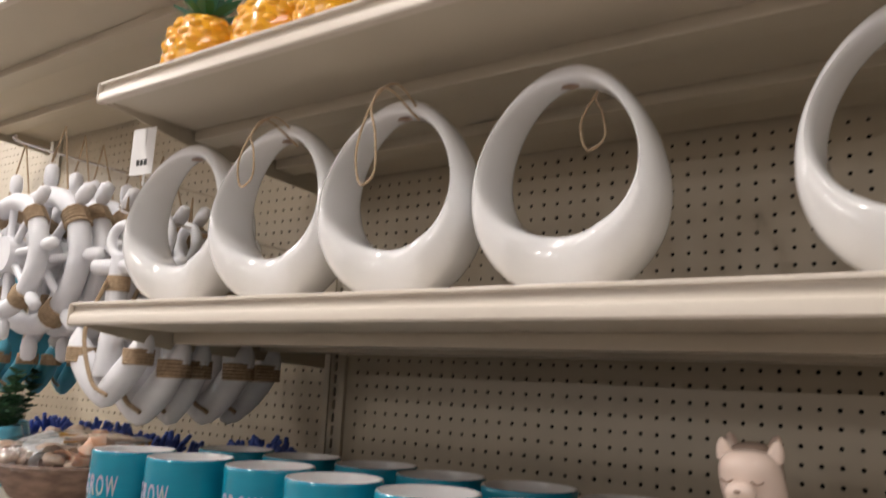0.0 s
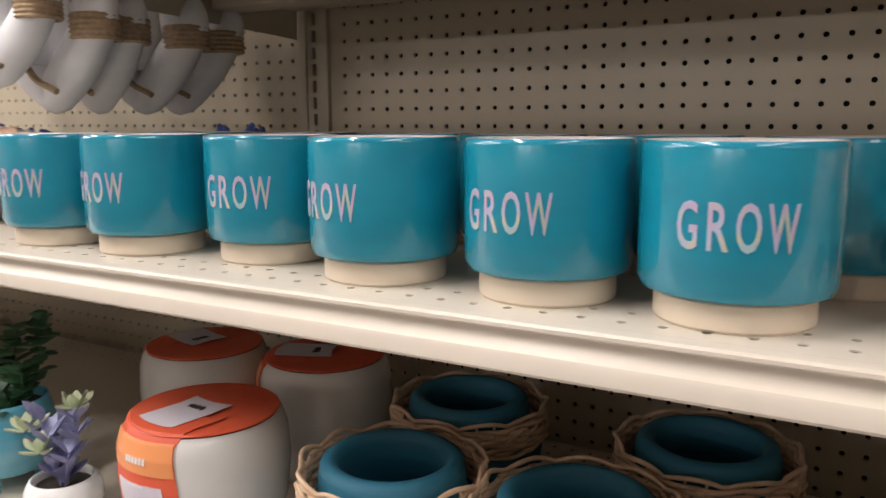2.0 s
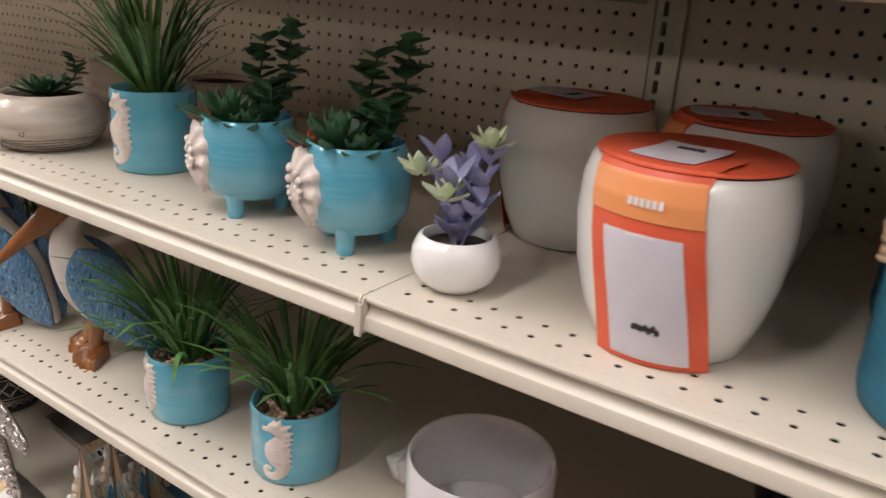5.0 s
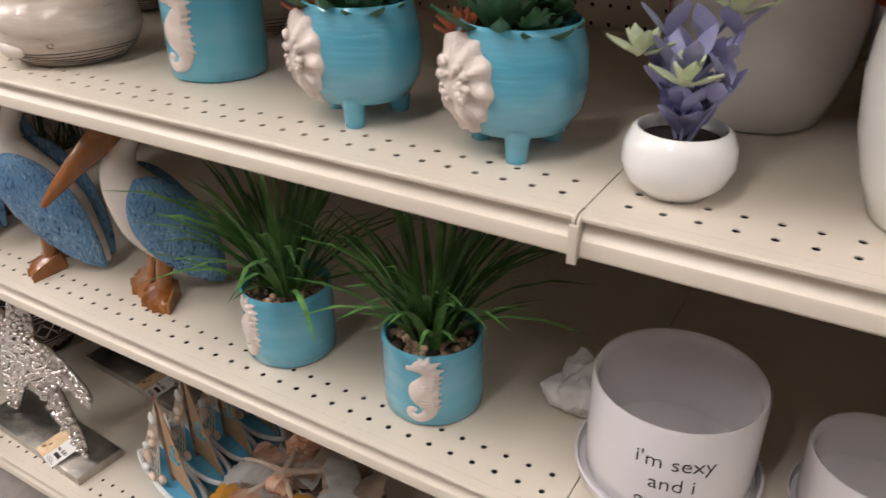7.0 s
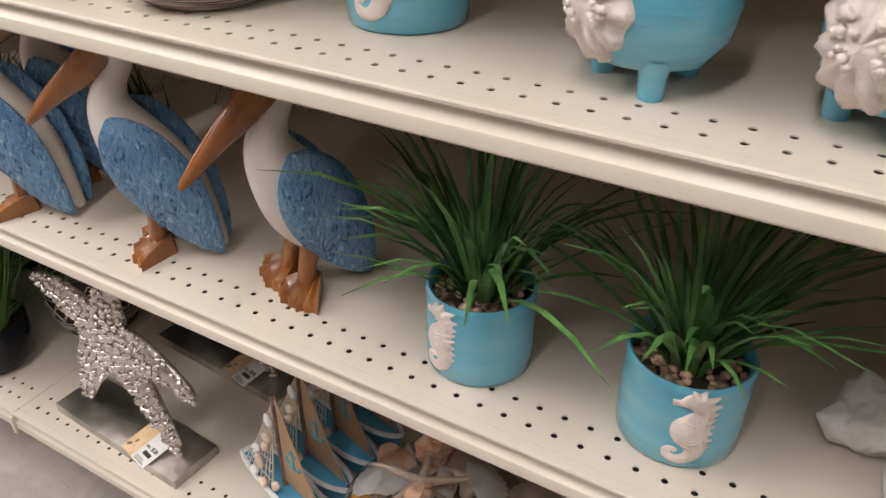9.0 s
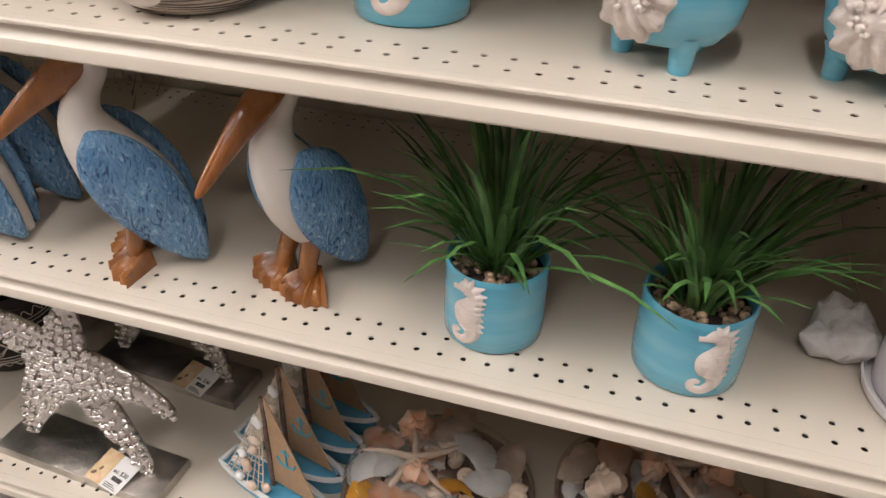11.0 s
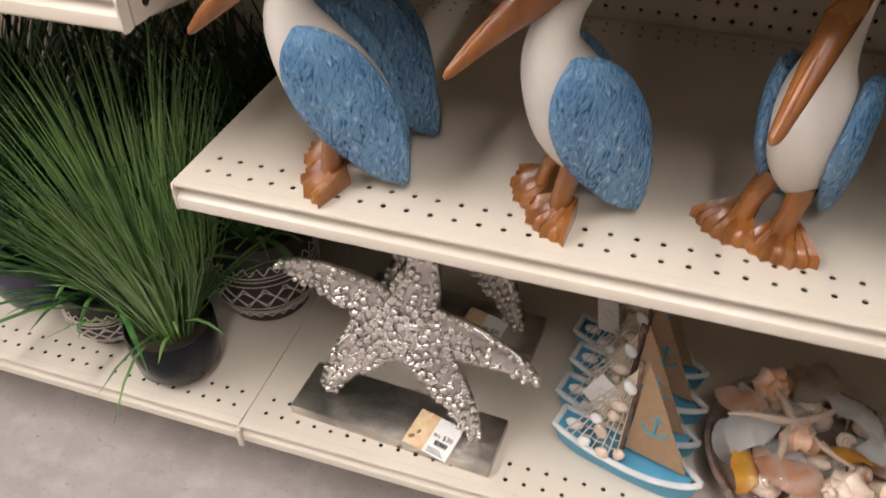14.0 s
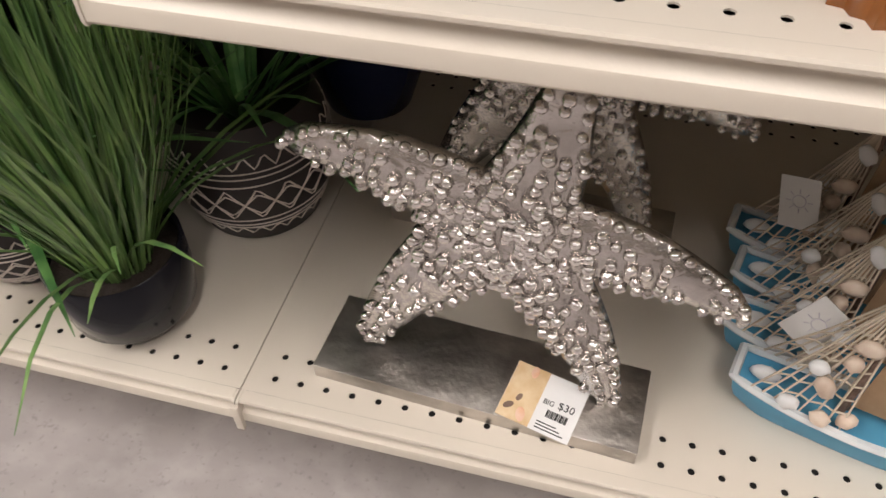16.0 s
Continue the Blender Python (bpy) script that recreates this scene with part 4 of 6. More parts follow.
# ---- white planter kits in an orange sleeve ----
def planter_kit():
    root = thing("planter_kit", "glossy white planter wrapped in an orange and lilac printed sleeve", "planter kit", "planter kits")
    prof = [(0, 0), (0.056, 0), (0.062, 0.004), (0.072, 0.03), (0.0805, 0.062), (0.0845, 0.1), (0.0825, 0.132), (0.0775, 0.148), (0.0735, 0.1515), (0.071, 0.148), (0.069, 0.13), (0, 0.12)]
    part("pot_body", lathe(prof, 56), GREY_GLAZE, root, smooth=70)
    rad = profile_radius(prof[1:9])
    # Solid dark ring; the shade of the gap is in its colour.
    bm = lathe([(0.0, 0.1505), (0.0725, 0.1505), (0.0728, 0.1526), (0.0, 0.1526)], 48)
    part("lid_gap_shade", bm, DARK, root, "dark ring standing in for the shaded gap under the card lid")
    bm = lathe([(0, 0.1528), (0.074, 0.1528), (0.075, 0.154), (0.0735, 0.1552), (0, 0.1552)], 48)
    part("card_lid", bm, ORANGE, root, "orange printed card lid")

    def sheet(half, s0, s1, lift, mat, name, label="", flare=0.0):
        """A strip that runs up the front (s below 0.15) and over the lid (s above)."""
        b = bmesh.new()
        rows = []
        steps = 18
        for k in range(steps + 1):
            s_ = s0 + (s1 - s0) * k / steps
            row = []
            for j in range(9):
                u = -half + 2 * half * j / 8
                if s_ <= 0.15:
                    r = rad(s_) + lift
                    if s_ < 0.07 and flare:
                        r = rad(0.07) + lift - (0.07 - s_) * flare
                    a = u / r + 0.3 * max(0.0, 1 - s_ / 0.15) - 0.1
                    row.append(Vector((r * math.sin(a), -r * math.cos(a), s_)))
                else:
                    turned = u - 0.1 * 0.078 * max(0.0, 1 - (s_ - 0.15) / 0.06)
                    y = -math.sqrt(max(0.0, 0.0768 ** 2 - turned * turned)) + (s_ - 0.15)
                    row.append(Vector((turned, y, 0.1553 + lift - 0.0025 * max(0, 1 - (s_ - 0.15) / 0.012))))
            rows.append(row)
        rings = []
        for row in rows:
            inner = [p + Vector((-p.x * 0.006, -p.y * 0.006, -0.0004)) for p in row]
            rings.append(row + inner[::-1])
        loft(b, rings)
        bmesh.ops.recalc_face_normals(b, faces=b.faces[:])
        return part(name, b, mat, root, label, 40)

    sheet(0.046, 0.001, 0.2, 0.002, ORANGE, "sleeve", "orange printed card sleeve", 0.19)
    sheet(0.031, 0.006, 0.108, 0.003, LILAC, "sleeve_panel", "lilac-white printed panel", 0.19)
    sheet(0.046, 0.118, 0.149, 0.003, ORANGE_PALE, "sleeve_band", "pale orange band with white lettering")
    sheet(0.026, 0.165, 0.235, 0.003, LILAC, "lid_panel", "lilac-white printed panel")
    for z, w, h in ((0.131, 0.028, 0.006), (0.107, 0.022, 0.0022)):
        bm = bmesh.new()
        for k in range(6):
            add_box(bm, -w / 2 + k * w / 6, -w / 2 + (k + 0.7) * w / 6, -0.0002, 0.0, z - h / 2, z + h / 2)
        wrap(bm, lambda q: rad(q) + 0.004)
        part("print_line", bm, PAPER, root, smooth=0)
    bm = bmesh.new()
    for k in range(7):
        blob(bm, (-0.009 + 0.003 * k, 0.0, 0.034 + 0.002 * math.sin(3 * k)), (0.0022, 0.0004, 0.0035), None, 1)
    wrap(bm, lambda q: rad(0.07) - (0.07 - q) * 0.19 + 0.0034, 0.13)
    part("print_picture", bm, INK, root, "small dark printed plant")
    bm = bmesh.new()
    for k in range(7):
        blob(bm, (-0.009 + 0.003 * k, -0.01 + 0.002 * math.sin(3 * k), 0.1585), (0.0025, 0.005, 0.0006), None, 1)
    part("print_picture", bm, INK, root, "small dark printed plant")
    return root


kit = planter_kit()
kit.matrix_basis = pose(0.237, 0.112, LEVELS["L3"], 0, 0, -2)
put(kit, 0.058, 0.283, LEVELS["L3"], -100)
put(kit, 0.227, 0.322, LEVELS["L3"], -62)


# ---- small white pot with a lavender succulent ----
def small_succulent(x, y, z):
    root = thing("succulent_pot", "small round white pot with a lavender artificial succulent", "potted plant", "", pose(x, y, z))
    bm = lathe([(0, 0), (0.026, 0), (0.033, 0.002), (0.046, 0.014), (0.0525, 0.031), (0.051, 0.048), (0.0445, 0.0605), (0.0405, 0.0625), (0.038, 0.06), (0.04, 0.05), (0.038, 0.046), (0, 0.046)], 44)
    part("pot_body", bm, WHITE_GLAZE, root, smooth=70)
    part("soil", lathe([(0, 0.051), (0.0385, 0.05), (0.0385, 0.047)], 24), SOIL, root)
    bm = bmesh.new()
    rng = random.Random(8)
    for k, (tx, ty, tz) in enumerate(((-0.022, -0.012, 0.162), (0.032, 0.008, 0.166), (0.004, -0.024, 0.138), (0.008, 0.022, 0.154), (-0.03, 0.01, 0.122), (0.038, -0.014, 0.126))):
        tube(bm, [(tx * 0.2, ty * 0.2, 0.05), (tx * 0.7, ty * 0.7, tz * 0.7), (tx, ty, tz - 0.02)], 0.0016, 5)
        for ring in range(4):
            t = 0.08 + 0.29 * ring
            base = Vector((tx * t, ty * t, 0.05 + (tz - 0.065) * t))
            for side in range(3 if ring < 3 else 2):
                a = 1.1 * ring + 2.094 * side + k + rng.uniform(-0.3, 0.3)
                d = Vector((math.cos(a) * 0.8, math.sin(a) * 0.8, rng.uniform(0.45, 0.95))).normalized()
                leaf(bm, base, base + d * rng.uniform(0.034, 0.048), rng.uniform(0.018, 0.024), 0.0012, Vector((0, 0, 1)), 0, 0.1)
    part("leaves", bm, LAVENDER, root, "dusty lavender pointed leaves", 60)
    for k, p in enumerate(((-0.04, -0.022, 0.126), (0.032, 0.006, 0.162), (0.004, -0.032, 0.108))):
        bm = bmesh.new()
        rosette(bm, p, 4, 0.034, 0.017, 70 + k, 0.6, layers=2)
        part("pale_flower", bm, PALE_LEAF, root, "pale green flower", 60)
    return root


small_succulent(0.047, 0.075, LEVELS["L3"]).scale = (0.8, 0.8, 0.82)


# ---- turquoise pots ----
def shell_pot():
    root = thing("footed_pot", "turquoise glazed three-footed pot with white shell relief and succulents", "potted plant", "footed turquoise pots")
    prof = [(0, 0.018), (0.031, 0.018), (0.045, 0.023), (0.055, 0.04), (0.0582, 0.062), (0.0565, 0.086), (0.0515, 0.104), (0.0503, 0.1095), (0.0485, 0.11), (0.047, 0.105), (0.051, 0.086), (0.048, 0.08), (0, 0.08)]
    part("pot_body", lathe(prof, 48, wobble=0.012), TURQ, root, smooth=70)
    for k in range(3):
        a = radians(-90 + 120 * k)
        bm = lathe([(0, 0), (0.0085, 0), (0.0095, 0.004), (0.0105, 0.018), (0.014, 0.03)], 16)
        bmesh.ops.translate(bm, verts=bm.verts[:], vec=(0.036 * math.cos(a), 0.036 * math.sin(a), 0))
        part("foot", bm, TURQ, root)
    rad = profile_radius(prof[1:8])
    bm = bmesh.new()
    rings = []
    for q in (0.12, 0.3, 0.5, 0.7, 0.86, 1.0, 1.03, 0.95):
        ring = []
        for j in range(72):
            a = 2 * math.pi * j / 72
            ruffle = math.cos(11 * a + 0.8 * q)
            r = 0.0365 * q * (1 + 0.05 * q * ruffle + 0.04 * q * math.sin(3 * a + 1))
            h = (0.0105 - 0.0055 * q + 0.0024 * q * ruffle + 0.0042 * noise.noise(Vector((230 * r * math.cos(a), 260 * r * math.sin(a), 3)))) if q < 1.02 else 0.0
            ring.append(Vector((0.92 * r * math.cos(a), -h, 0.064 + 1.08 * r * math.sin(a))))
        rings.append(ring)
    loft(bm, rings)
    rng = random.Random(2)
    for k in range(22):
        a, q = rng.uniform(0, 6.283), 0.02 * math.sqrt(rng.random())
        size = rng.uniform(0.0026, 0.0048)
        blob(bm, (q * math.cos(a), -0.0105, 0.066 + q * math.sin(a)), (size, size * 0.8, size), None, 1, 0, 0.3, k)
    bmesh.ops.recalc_face_normals(bm, faces=bm.faces[:])
    wrap(bm, rad, radians(-56))
    part("shell_relief", bm, RELIEF, root, "clustered white shell relief", 80)["kind"] = "stuff"
    part("soil", lathe([(0, 0.098), (0.049, 0.096), (0.049, 0.09)], 24), SOIL, root)
    bm = bmesh.new()
    rosette(bm, (-0.016, -0.012, 0.096), 8, 0.062, 0.017, 3, 0.42, layers=4)
    rosette(bm, (0.012, -0.024, 0.094), 7, 0.042, 0.015, 9, 0.42, layers=3)
    part("agave", bm, SUCC, root, "green pointed succulent leaves", 60)["kind"] = "stuff"
    bm = bmesh.new()
    rosette(bm, (-0.042, 0.0, 0.092), 7, 0.036, 0.011, 4, 0.4, layers=3)
    part("rust_rosette", bm, SUCC_RED, root, "rust-red succulent rosette", 60)["kind"] = "stuff"
    bm = bmesh.new()
    sprig(bm, (0.018, 0.012, 0.09), (0.052, 0.004, 0.208), 14, 0.025, 6)
    sprig(bm, (0.008, 0.02, 0.09), (0.014, 0.02, 0.19), 13, 0.025, 7)
    sprig(bm, (0.026, 0.0, 0.09), (0.036, -0.016, 0.15), 9, 0.022, 10)
    part("leafy_sprig", bm, SUCC, root, "dark green stem of round leaves", 60)["kind"] = "stuff"
    return root


footed = shell_pot()
footed.matrix_basis = pose(-0.098, 0.1, LEVELS["L3"], 0, 0, 26)
put(footed, -0.264, 0.104, LEVELS["L3"], 22)
put(footed, -0.43, 0.12, LEVELS["L2"], 0)
put(footed, -0.56, 0.2, LEVELS["L2"], 30)

SEAHORSE_LINE = [(-0.0175, 0.0735, 0.0022), (-0.011, 0.0745, 0.0026), (-0.003, 0.0775, 0.0062), (0.0035, 0.0735, 0.0055), (0.0062, 0.066, 0.0052), (0.003, 0.0585, 0.0068), (-0.0005, 0.0485, 0.0098), (-0.0005, 0.039, 0.0095), (0.0035, 0.03, 0.0072), (0.005, 0.022, 0.0054), (0.002, 0.0145, 0.0044), (-0.005, 0.0095, 0.0036), (-0.0125, 0.0105, 0.003), (-0.0155, 0.016, 0.0025), (-0.0125, 0.0205, 0.0021), (-0.0085, 0.0185, 0.0018)]


def seahorse_relief(radius_at, scale, z0, turn):
    bm = bmesh.new()
    path = smooth_path(SEAHORSE_LINE, 4)
    tube(bm, [(p[0] * scale, -0.0005, p[1] * scale + z0) for p in path], [max(p[2], 0.001) * 1.5 * scale for p in path], 10)
    for v in bm.verts:
        v.co.y = v.co.y * 0.42
    for k, (px, pz, dx, dz) in enumerate(((0.002, 0.083, 0.002, 0.008), (-0.002, 0.0835, -0.003, 0.006), (0.008, 0.079, 0.007, 0.005), (0.0105, 0.072, 0.007, 0.002), (0.011, 0.065, 0.006, 0.0), (0.01, 0.057, 0.006, 0.002), (0.0095, 0.05, 0.006, 0.001), (0.0095, 0.043, 0.006, -0.001), (0.0105, 0.036, 0.006, -0.002), (0.0105, 0.029, 0.005, -0.003), (-0.0095, 0.05, -0.003, 0.001), (-0.0095, 0.042, -0.003, -0.001))):
        tube(bm, [(px * scale - dx * 0.4 * scale, -0.001, pz * scale + z0), ((px + dx) * scale, -0.0005, (pz + dz) * scale + z0)], [0.0048 * scale, 0.0009], 5)
    for k in range(7):
        z = (0.03 + 0.0045 * k) * scale + z0
        tube(bm, [(-0.0065 * scale, -0.0034, z), (0.0, -0.0054, z - 0.0012), (0.0065 * scale, -0.0034, z)], 0.0008, 5)
    for v in bm.verts:
        v.co.x *= 1.14
    return wrap(bm, radius_at, turn)


def seahorse_pot(radius, tall, scale, z0, turn, blade_count, blade_long, lean, limit, seed, tilt=0.0, mat=None, droop=0.25):
    root = thing("seahorse_pot", "turquoise glazed pot with white seahorse relief and artificial grass", "potted plant", "turquoise seahorse pots")
    prof = [(0, 0), (radius - 0.004, 0), (radius - 0.0005, 0.003), (radius, 0.02), (radius, tall - 0.004), (radius - 0.002, tall), (radius - 0.0045, tall - 0.0015), (radius - 0.005, tall - 0.02), (0, tall - 0.021)]
    bm = lathe(prof[:4] + [(radius * (1 + 0.004 * math.sin(k * 1.3)), 0.02 + (tall - 0.026) * k / 10) for k in range(1, 11)] + prof[4:], 48, wobble=0.012, seed=seed)
    part("pot_body", bm, TURQ, root, smooth=70)
    part("seahorse_relief", seahorse_relief(lambda z: radius, scale, z0, turn), RELIEF, root, "white raised seahorse", 70)
    bm = bmesh.new()
    pebbles(bm, radius - 0.009, tall - 0.016, 125, seed)
    part("pebble_layer", bm, PEBBLE, root, "tan and brown pebbles", 70)["kind"] = "stuff"
    part("soil", lathe([(0, tall - 0.0165), (radius - 0.0055, tall - 0.0175), (radius - 0.0055, tall - 0.0195)], 28), SOIL, root)
    bm = bmesh.new()
    blades(bm, blade_count, 0, blade_long, lean, 0.0106, 0.02, tall - 0.02, seed, droop, 0, limit)
    blades(bm, 20, 0, blade_long * 0.9, lean * 1.9, 0.009, 0.02, tall - 0.018, seed + 50, droop * 0.85, 0, limit)
    blades(bm, 9, 0, blade_long * 0.5, lean * 2.0, 0.009, 0.022, tall - 0.018, seed + 90, droop * 0.9, 0, limit)
    part("grass", bm, mat or GRASS_MID, root, "long dark green artificial grass blades", 0)["kind"] = "stuff"
    return root


seahorse_pot(0.055, 0.092, 0.97, 0.004, radians(22), 72, 0.21, 0.42, 0.266, 31, droop=0.66).matrix_basis = pose(-0.188, 0.1, LEVELS["L4"])
seahorse_pot(0.054, 0.092, 0.97, 0.004, radians(-17), 72, 0.215, 0.42, 0.266, 32, droop=0.7).matrix_basis = pose(-0.39, 0.096, LEVELS["L4"])
seahorse_pot(0.0555, 0.108, 1.1, 0.006, radians(2), 76, 0.21, 0.4, 0.27, 33, droop=0.55).matrix_basis = pose(-0.499, 0.147, LEVELS["L3"])


# ---- grey whale pots ----
def whale_pot(x, y, z, turn, plant):
    root = thing("whale_pot", "grey glazed whale-shaped pot with incised lines" + (" and a succulent" if plant else ""), "plant pot", "whale pots", pose(x, y, z, 0, 0, turn))
    prof = [(0, 0), (0.048, 0), (0.055, 0.003), (0.068, 0.018), (0.0765, 0.042), (0.0745, 0.066), (0.064, 0.085), (0.054, 0.092), (0.0505, 0.09), (0.05, 0.08), (0, 0.078)]
    part("pot_body", lathe(prof, 48), WHALE, root, smooth=70)
    rad = profile_radius(prof[1:8])
    for k in range(5):
        bm = bmesh.new()
        zz = 0.007 + 0.0042 * k
        pts = [((rad(zz) + 0.0002) * math.cos(a), (rad(zz) + 0.0002) * math.sin(a), zz + 0.001 * math.sin(3 * a + k)) for a in [radians(-165 + 150 * j / 30 + 4 * k) for j in range(31)]]
        tube(bm, pts, 0.0007, 5)
        part("incised_line", bm, LINE_DARK, root)
    bm = bmesh.new()
    blob(bm, (-0.036, -rad(0.025) * 0.84, 0.026), (0.021, 0.008, 0.0115), Matrix.Rotation(-0.5, 3, "Z"), 3)
    part("fin", bm, WHALE_LIGHT, root, "pale raised fin", 80)
    bm = bmesh.new()
    tube(bm, [((rad(0.036) + 0.0006) * math.cos(radians(-78)) + 0.0035 * math.cos(j * 0.7), -(rad(0.036) + 0.0006) * math.sin(radians(78)), 0.036 + 0.0035 * math.sin(j * 0.7)) for j in range(9)], 0.0007, 5)
    part("eye_ring", bm, LINE_DARK, root)
    part("soil", lathe([(0, 0.086), (0.0495, 0.084), (0.0495, 0.08)], 24), SOIL, root)
    if plant:
        bm = bmesh.new()
        rosette(bm, (0, 0, 0.084), 8, 0.05, 0.016, 12, 0.4, layers=4)
        sprig(bm, (0.01, 0.02, 0.085), (0.02, 0.035, 0.15), 6, 0.018, 2)
        part("succulent", bm, SUCC, root, "green succulent rosette", 60)
    return root


whale_pot(-0.708, 0.11, LEVELS["L3"], 26, True).scale = (1.1, 1.1, 0.86)
whale_pot(-1.026, 0.11, LEVELS["L3"], 24, True).scale = (1.0, 1.0, 0.84)
whale_pot(-0.60, 0.34, LEVELS["L3"], 20, False)
whale_pot(-0.88, 0.36, LEVELS["L3"], 40, False)


# ---- pelicans: one plain mesh each ----
def pelican():
    bm = bmesh.new()

    def ribs(line, sides, index):
        """A tube of ellipses in the xz plane: x, z, half depth in the plane, half width across it."""
        rings = []
        for i, p in enumerate(line):
            d = np.array(line[min(i + 1, len(line) - 1)][:2]) - np.array(line[max(i - 1, 0)][:2])
            d /= np.linalg.norm(d) + 1e-9
            nx, nz = d[1], -d[0]
            a, b = max(p[2], 0.0015), max(p[3], 0.0015)
            rings.append([Vector((p[0] + nx * a * math.cos(q), b * math.sin(q), p[1] + nz * a * math.cos(q))) for q in [2 * math.pi * k / sides for k in range(sides)]])
        loft(bm, rings, index=index)

    # breast, neck and head in one bow
    ribs(smooth_path([(-0.079, 0.008, 0.004, 0.006), (-0.069, 0.026, 0.014, 0.013), (-0.05, 0.056, 0.03, 0.022), (-0.03, 0.088, 0.042, 0.031), (-0.008, 0.122, 0.044, 0.036), (0.008, 0.152, 0.037, 0.034), (0.018, 0.178, 0.029, 0.027), (0.019, 0.199, 0.0215, 0.0205), (0.011, 0.219, 0.0155, 0.0165), (0.0, 0.236, 0.013, 0.0145), (-0.003, 0.252, 0.0145, 0.0145), (0.004, 0.264, 0.012, 0.012), (0.01, 0.27, 0.004, 0.004)], 4), 24, 0)
    # bill with a deep pouch and a thin upper edge
    ribs(smooth_path([(-0.002, 0.256, 0.0135, 0.013), (0.018, 0.246, 0.0185, 0.0135), (0.042, 0.23, 0.0175, 0.0125), (0.068, 0.21, 0.0125, 0.0105), (0.094, 0.188, 0.0078, 0.0078), (0.11, 0.174, 0.0048, 0.0056), (0.115, 0.169, 0.002, 0.002)], 4), 16, 2)
    tube(bm, smooth_path([(0.004, 0.0, 0.268), (0.03, 0.0, 0.2555), (0.063, 0.0, 0.229), (0.094, 0.0, 0.197), (0.113, 0.0, 0.173)], 4), 0.0032, 8, 2)
    for s in (-1, 1):
        # folded wing: a thick, pointed shield laid on the flank, its hind edge standing free
        path = smooth_path([(0.014, 0.187, 0.004, 0.003), (0.009, 0.178, 0.02, 0.007), (0.0, 0.159, 0.035, 0.009), (-0.013, 0.131, 0.0435, 0.01), (-0.031, 0.097, 0.0435, 0.01), (-0.049, 0.062, 0.034, 0.009), (-0.065, 0.032, 0.021, 0.008), (-0.078, 0.008, 0.005, 0.004)], 5)
        rings = []
        for i, p in enumerate(path):
            d = np.array(path[min(i + 1, len(path) - 1)][:2]) - np.array(path[max(i - 1, 0)][:2])
            d /= np.linalg.norm(d) + 1e-9
            nx, nz = d[1], -d[0]
            t = i / (len(path) - 1)
            off = 0.0315 * math.sin(math.pi * min(1, 0.34 + t * 0.5)) + 0.004
            ring = []
            for k in range(26):
                a = 2 * math.pi * k / 26
                w = max(p[2], 0.002) * math.copysign(abs(math.cos(a)) ** 0.85, math.cos(a))
                bulge = off - 2.9 * w * w + max(p[3], 0.002) * math.sin(a)
                q = Vector((p[0] + nx * w, 0, p[1] + nz * w))
                crack = 0.003 * noise.noise(Vector((q.x * 190 + q.z * 60, q.z * 75 - q.x * 30, 5 * s))) + 0.002 * noise.noise(Vector((q.x * 420, q.z * 200, 9 * s)))
                ring.append(Vector((q.x, s * (bulge + (crack if math.sin(a) > 0.1 else 0)), q.z)))
            rings.append(ring if s > 0 else ring[::-1])
        loft(bm, rings, index=1)
        # leg and webbed foot, pleated from heel to toes
        fy = s * 0.0195 - 0.014
        tube(bm, [(-0.01, s * 0.0146 - 0.004, 0.07), (-0.003, s * 0.0185 - 0.01, 0.038), (-0.001, fy, 0.012)], [0.0125, 0.0105, 0.0125], 10, 2)
        heel, rows = Vector((-0.023, fy, 0)), []
        for j in range(13):
            a = radians(-40 + 80 * j / 12) + s * 0.22
            ridge = 0.0036 if j % 2 == 0 else 0.0
            reach = 0.054 + (0.0025 if j % 4 == 0 else -0.0025 if j % 2 else 0.0)
            d = Vector((math.cos(a), math.sin(a), 0))
            rows.append([heel + d * 0.004, heel + d * 0.008 + Vector((0, 0, 0.026)), heel + d * reach * 0.42 + Vector((0, 0, 0.0215 + ridge * 0.7)), heel + d * reach * 0.75 + Vector((0, 0, 0.0145 + ridge)), heel + d * reach * 0.98 + Vector((0, 0, 0.0095 + ridge * 0.6)), heel + d * reach])
        loft(bm, rows, index=2)
        blob(bm, (-0.001, s * 0.0138, 0.2575), (0.0022, 0.0014, 0.0022), None, 1, 3)
    bmesh.ops.recalc_face_normals(bm, faces=bm.faces[:])
    ob = part("pelican_figure", bm, [PEL_WHITE, PEL_BLUE, PEL_ORANGE, LINE_DARK], None, "", 55)
    return tagged(ob, "painted wooden pelican figure with blue wings and orange bill", "figurine", "pelican figures")


pel = pelican()
PELICANS = [(-0.613, 0.09, -112), (-0.819, 0.069, -147), (-1.056, 0.055, -160), (-1.055, 0.15, -157)]
for n, (x, y, turn) in enumerate(PELICANS):
    if n == 0:
        pel.matrix_basis = pose(x, y, LEVELS["L4"], 0, 0, turn)
    else:
        put(pel, x, y, LEVELS["L4"], turn)


